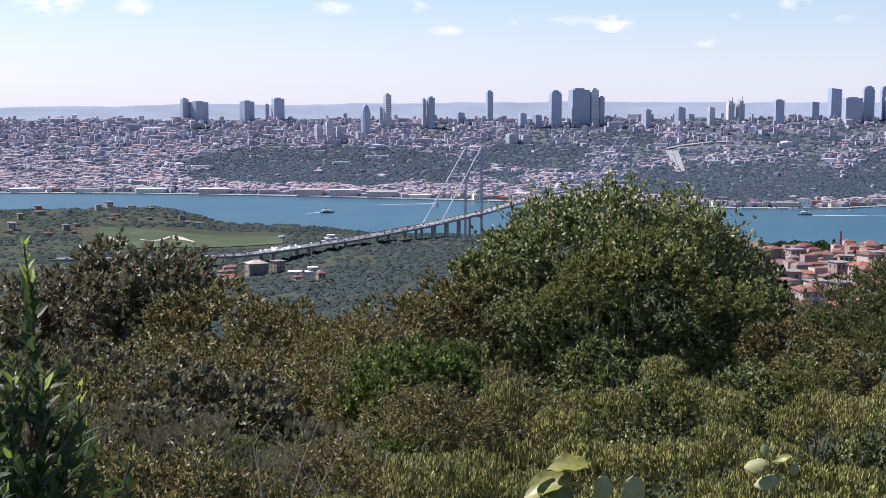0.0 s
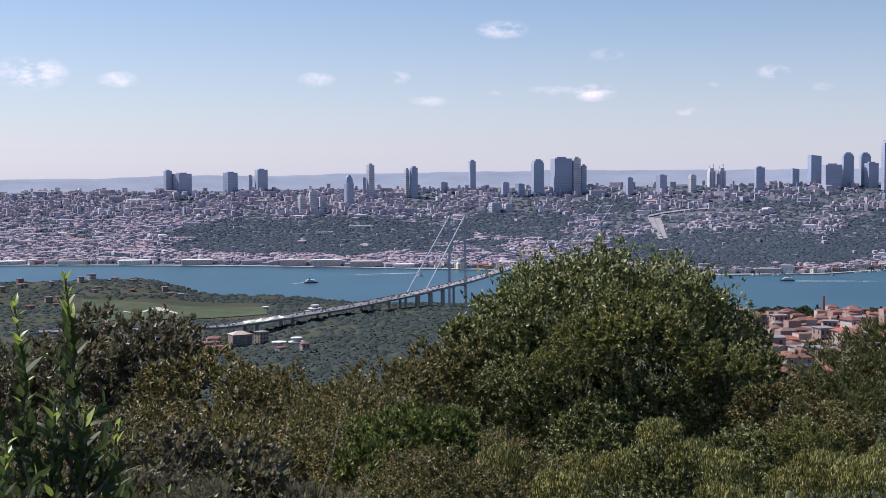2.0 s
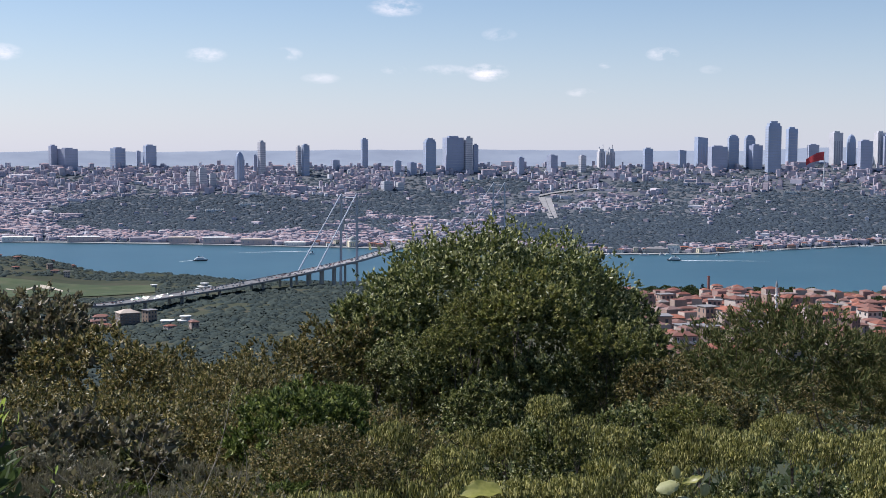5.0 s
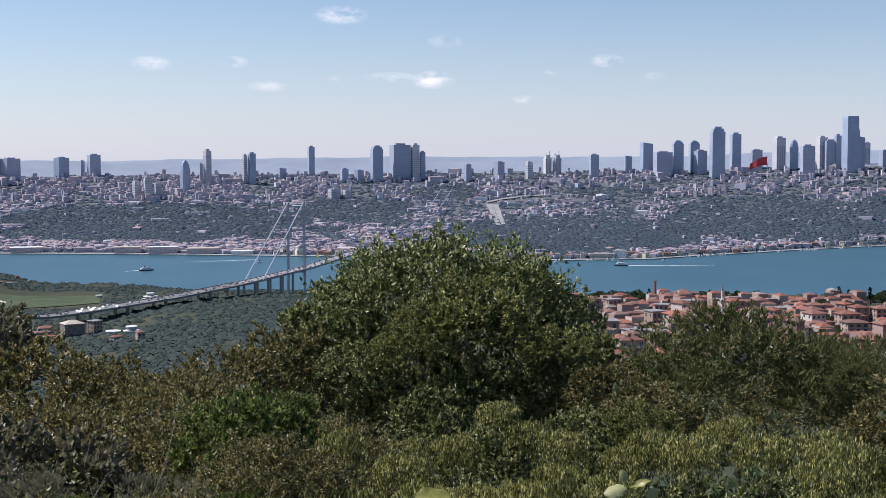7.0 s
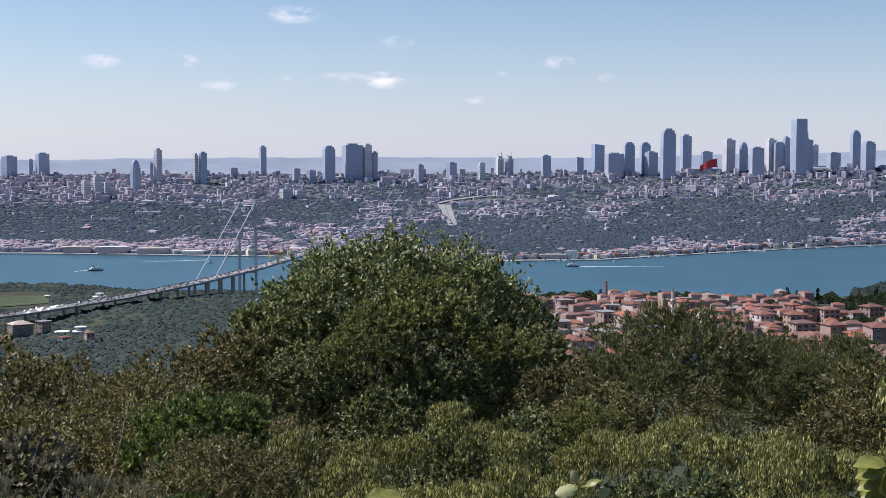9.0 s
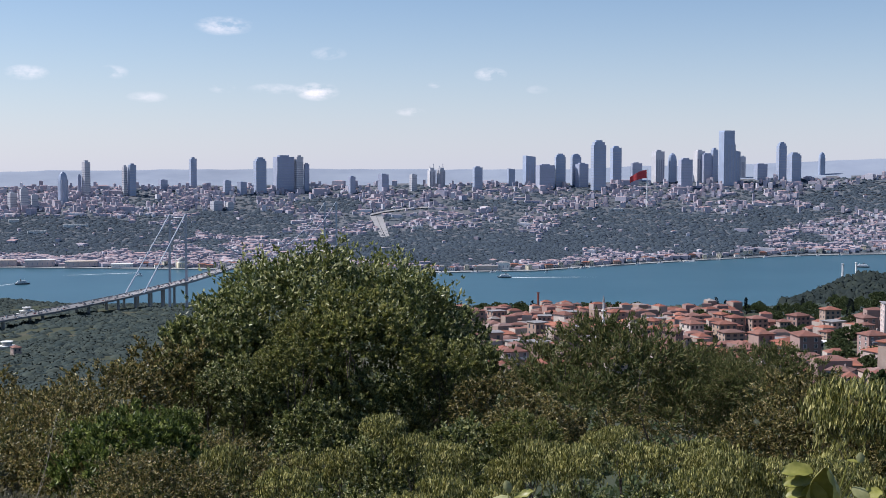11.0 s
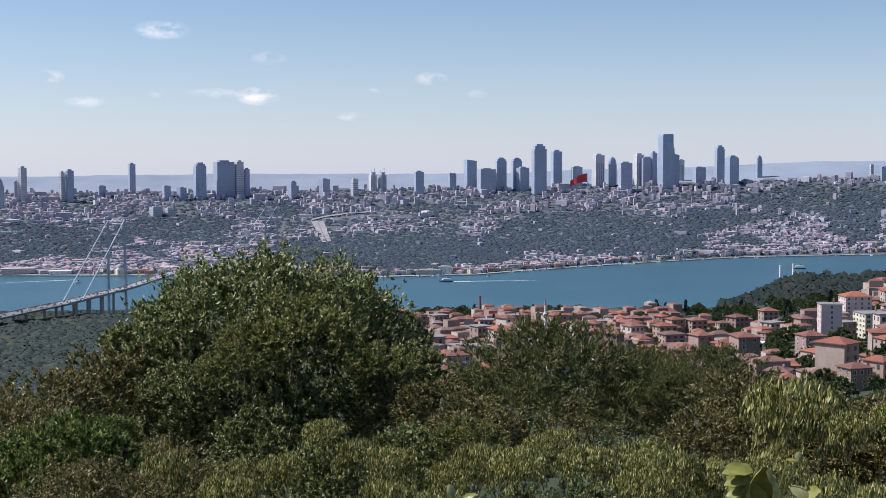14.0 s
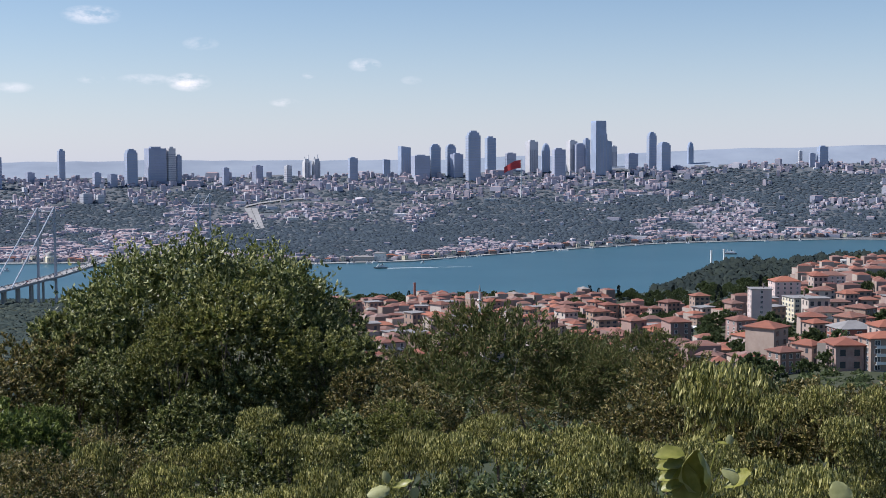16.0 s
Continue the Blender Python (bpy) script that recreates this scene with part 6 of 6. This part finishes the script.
def cupped(bm, base, axis, nrm, length, width, cup, bend):
    """A broad round leaf of two skins, its sides rolled towards nrm and its length bent; olive above, pale below."""
    side = axis.cross(nrm).normalized()
    nrm = side.cross(axis).normalized()
    n, k = 9, 8
    for skin in (0, 1):
        rows = []
        for i in range(n + 1):
            f = i / n
            w = width * 0.5 * max(0.04, math.sin(math.pi * (0.03 + 0.95 * f)) ** 0.55)
            a = bend * f
            c = base + (axis * math.sin(a) + nrm * (1 - math.cos(a))) * (length / bend) if abs(bend) > 0.01 else base + axis * length * f
            up_ = nrm * math.cos(a) - axis * math.sin(a)
            row_ = []
            for j in range(k + 1):
                u = (2 * j / k - 1) * cup * 0.5
                r_ = 2 * w / cup
                rim = 0.05 * width * math.sin(j * 2.3 + i * 1.7) * abs(2 * j / k - 1) ** 2
                row_.append(bm.verts.new(c + side * math.sin(u) * r_ + up_ * ((1 - math.cos(u)) * r_ + rim - 0.0007 * skin)))
            rows.append(row_)
        for p, q in zip(rows, rows[1:]):
            for j in range(k):
                fc = bm.faces.new((p[j], p[j + 1], q[j + 1], q[j]))
                fc.material_index = skin
                fc.smooth = True


def rosette(label, az, el, d, specs, size=1.0):
    """A shoot of few broad leaves. specs: foot (right, up), length, width, growth axis and upper face (right, up, forward), cup, bend."""
    ob = tagged(new("broadleaf_shoot"), label, "shrub")
    c = sight(az, el, d)
    right = Vector((math.cos(radians(az)), -math.sin(radians(az)), 0))
    near = Vector((-math.sin(radians(az)), -math.cos(radians(az)), 0))
    up = Vector((0, 0, 1))
    root = c - near * 0.05
    root.z = ground_z(root.x, root.y) - 0.05
    bm = bmesh.new()
    tube(bm, [root.lerp(c - up * 0.045, i / 6) for i in range(7)], 0.0045, 0.003)
    part("twig", bm, "bark", ob)
    for sx, sz, ln, wd, ax, fc, cup, bend in specs:
        sx, sz, ln, wd = sx * size, sz * size, ln * size, wd * size
        base = c + right * sx + up * sz
        axis = (right * ax[0] + up * ax[1] + near * ax[2]).normalized()
        face = (right * fc[0] + up * fc[1] + near * fc[2]).normalized()
        bm = bmesh.new()
        cupped(bm, base, axis, face, ln, wd, cup, bend)
        lf = part("leaf", bm, "leaf_broad", ob)
        lf.data.materials.append(M["leaf_pale"])
        st = bmesh.new()
        taper(st, c - up * 0.048, base + axis * 0.002, 0.0014, 0.0009, 5)
        part("leaf_stalk", st, "leaf_broad", lf)
    return ob


LEFT_STACK = [(-0.018, 0.014 - 0.0105 * i, 0.036 - 0.002 * i, 0.026, (-1, 0.12 - 0.12 * i, 0.25), (0.1, 0.85, 0.45), 1.3, -0.45) for i in range(4)]
rosette("pale yellow-green rounded leaves on a low shoot", -0.4, -14.9, 3.0,
        [(0.0, -0.004, 0.072, 0.044, (-1, -0.25, 0.2), (-0.1, 0.85, 0.5), 1.2, -0.5), (0.022, 0.010, 0.056, 0.042, (-1, 0.1, 0.1), (0.1, 0.9, 0.3), 1.3, -0.4),
         (0.0, -0.03, 0.05, 0.04, (-0.7, 0.25, 0.4), (0, 0.8, 0.6), 1.4, -0.4), (0.042, -0.036, 0.034, 0.03, (0, 1, 0.2), (0, 0.2, -1), 1.2, 0.5), (0.082, -0.042, 0.04, 0.036, (0.1, 1, 0.1), (-0.2, 0.1, -1), 1.1, 0.4)], 1.7)
rosette("pale broad leaves curling on a low shoot", 7.7, -14.1, 3.0,
        [(0.008, 0.004, 0.032, 0.026, (-1, -0.05, 0.3), (-0.1, -0.8, -0.5), 1.5, 0.6), (0.006, 0.010, 0.018, 0.013, (-0.2, 0.6, 0.1), (0, 0.5, -0.8), 1.2, 0.5),
         (0.022, -0.016, 0.034, 0.026, (-0.95, -0.1, 0.3), (0, -0.8, -0.5), 1.5, 0.7), (0.012, 0.004, 0.03, 0.022, (1, -0.05, 0.1), (-0.3, 0.9, 0.3), 1.8, 0.9),
         (0.040, -0.012, 0.018, 0.014, (0.2, 1, 0.1), (0, 0.3, -0.9), 1.2, 0.5)], 1.7)
rosette("large cupped olive leaves with pale undersides", 21.35, -12.9, 1.6, LEFT_STACK + [
        (-0.016, -0.052, 0.058, 0.036, (0.02, 1, 0.1), (-0.1, 0.05, 1), 0.7, 0.25), (0.006, -0.03, 0.056, 0.074, (-0.1, 1, 0.15), (-0.45, 0.25, 0.9), 4.0, 0.25),
        (0.026, -0.002, 0.036, 0.026, (1, -0.1, 0.2), (0, -0.8, -0.4), 1.8, 0.9), (0.030, -0.022, 0.04, 0.034, (0.8, 0.3, 0.3), (-0.4, 0.8, 0.5), 1.4, 0.5),
        (0.034, 0.028, 0.012, 0.010, (0.1, 1, 0), (0, 0.1, -1), 0.8, 0.3), (0.020, 0.030, 0.014, 0.006, (1, 0.05, 0.1), (0, 1, 0.4), 1.0, -0.3)])
rosette("pale rounded leaf pair at the bush edge", 27.2, -13.6, 1.6,
        [(0.006, -0.02, 0.034, 0.028, (-0.5, 1, 0.1), (0.2, -0.1, -1), 1.0, 0.4), (0.01, -0.03, 0.03, 0.026, (0.6, 0.8, 0.3), (-0.4, 0.3, 1), 1.6, 0.6)])
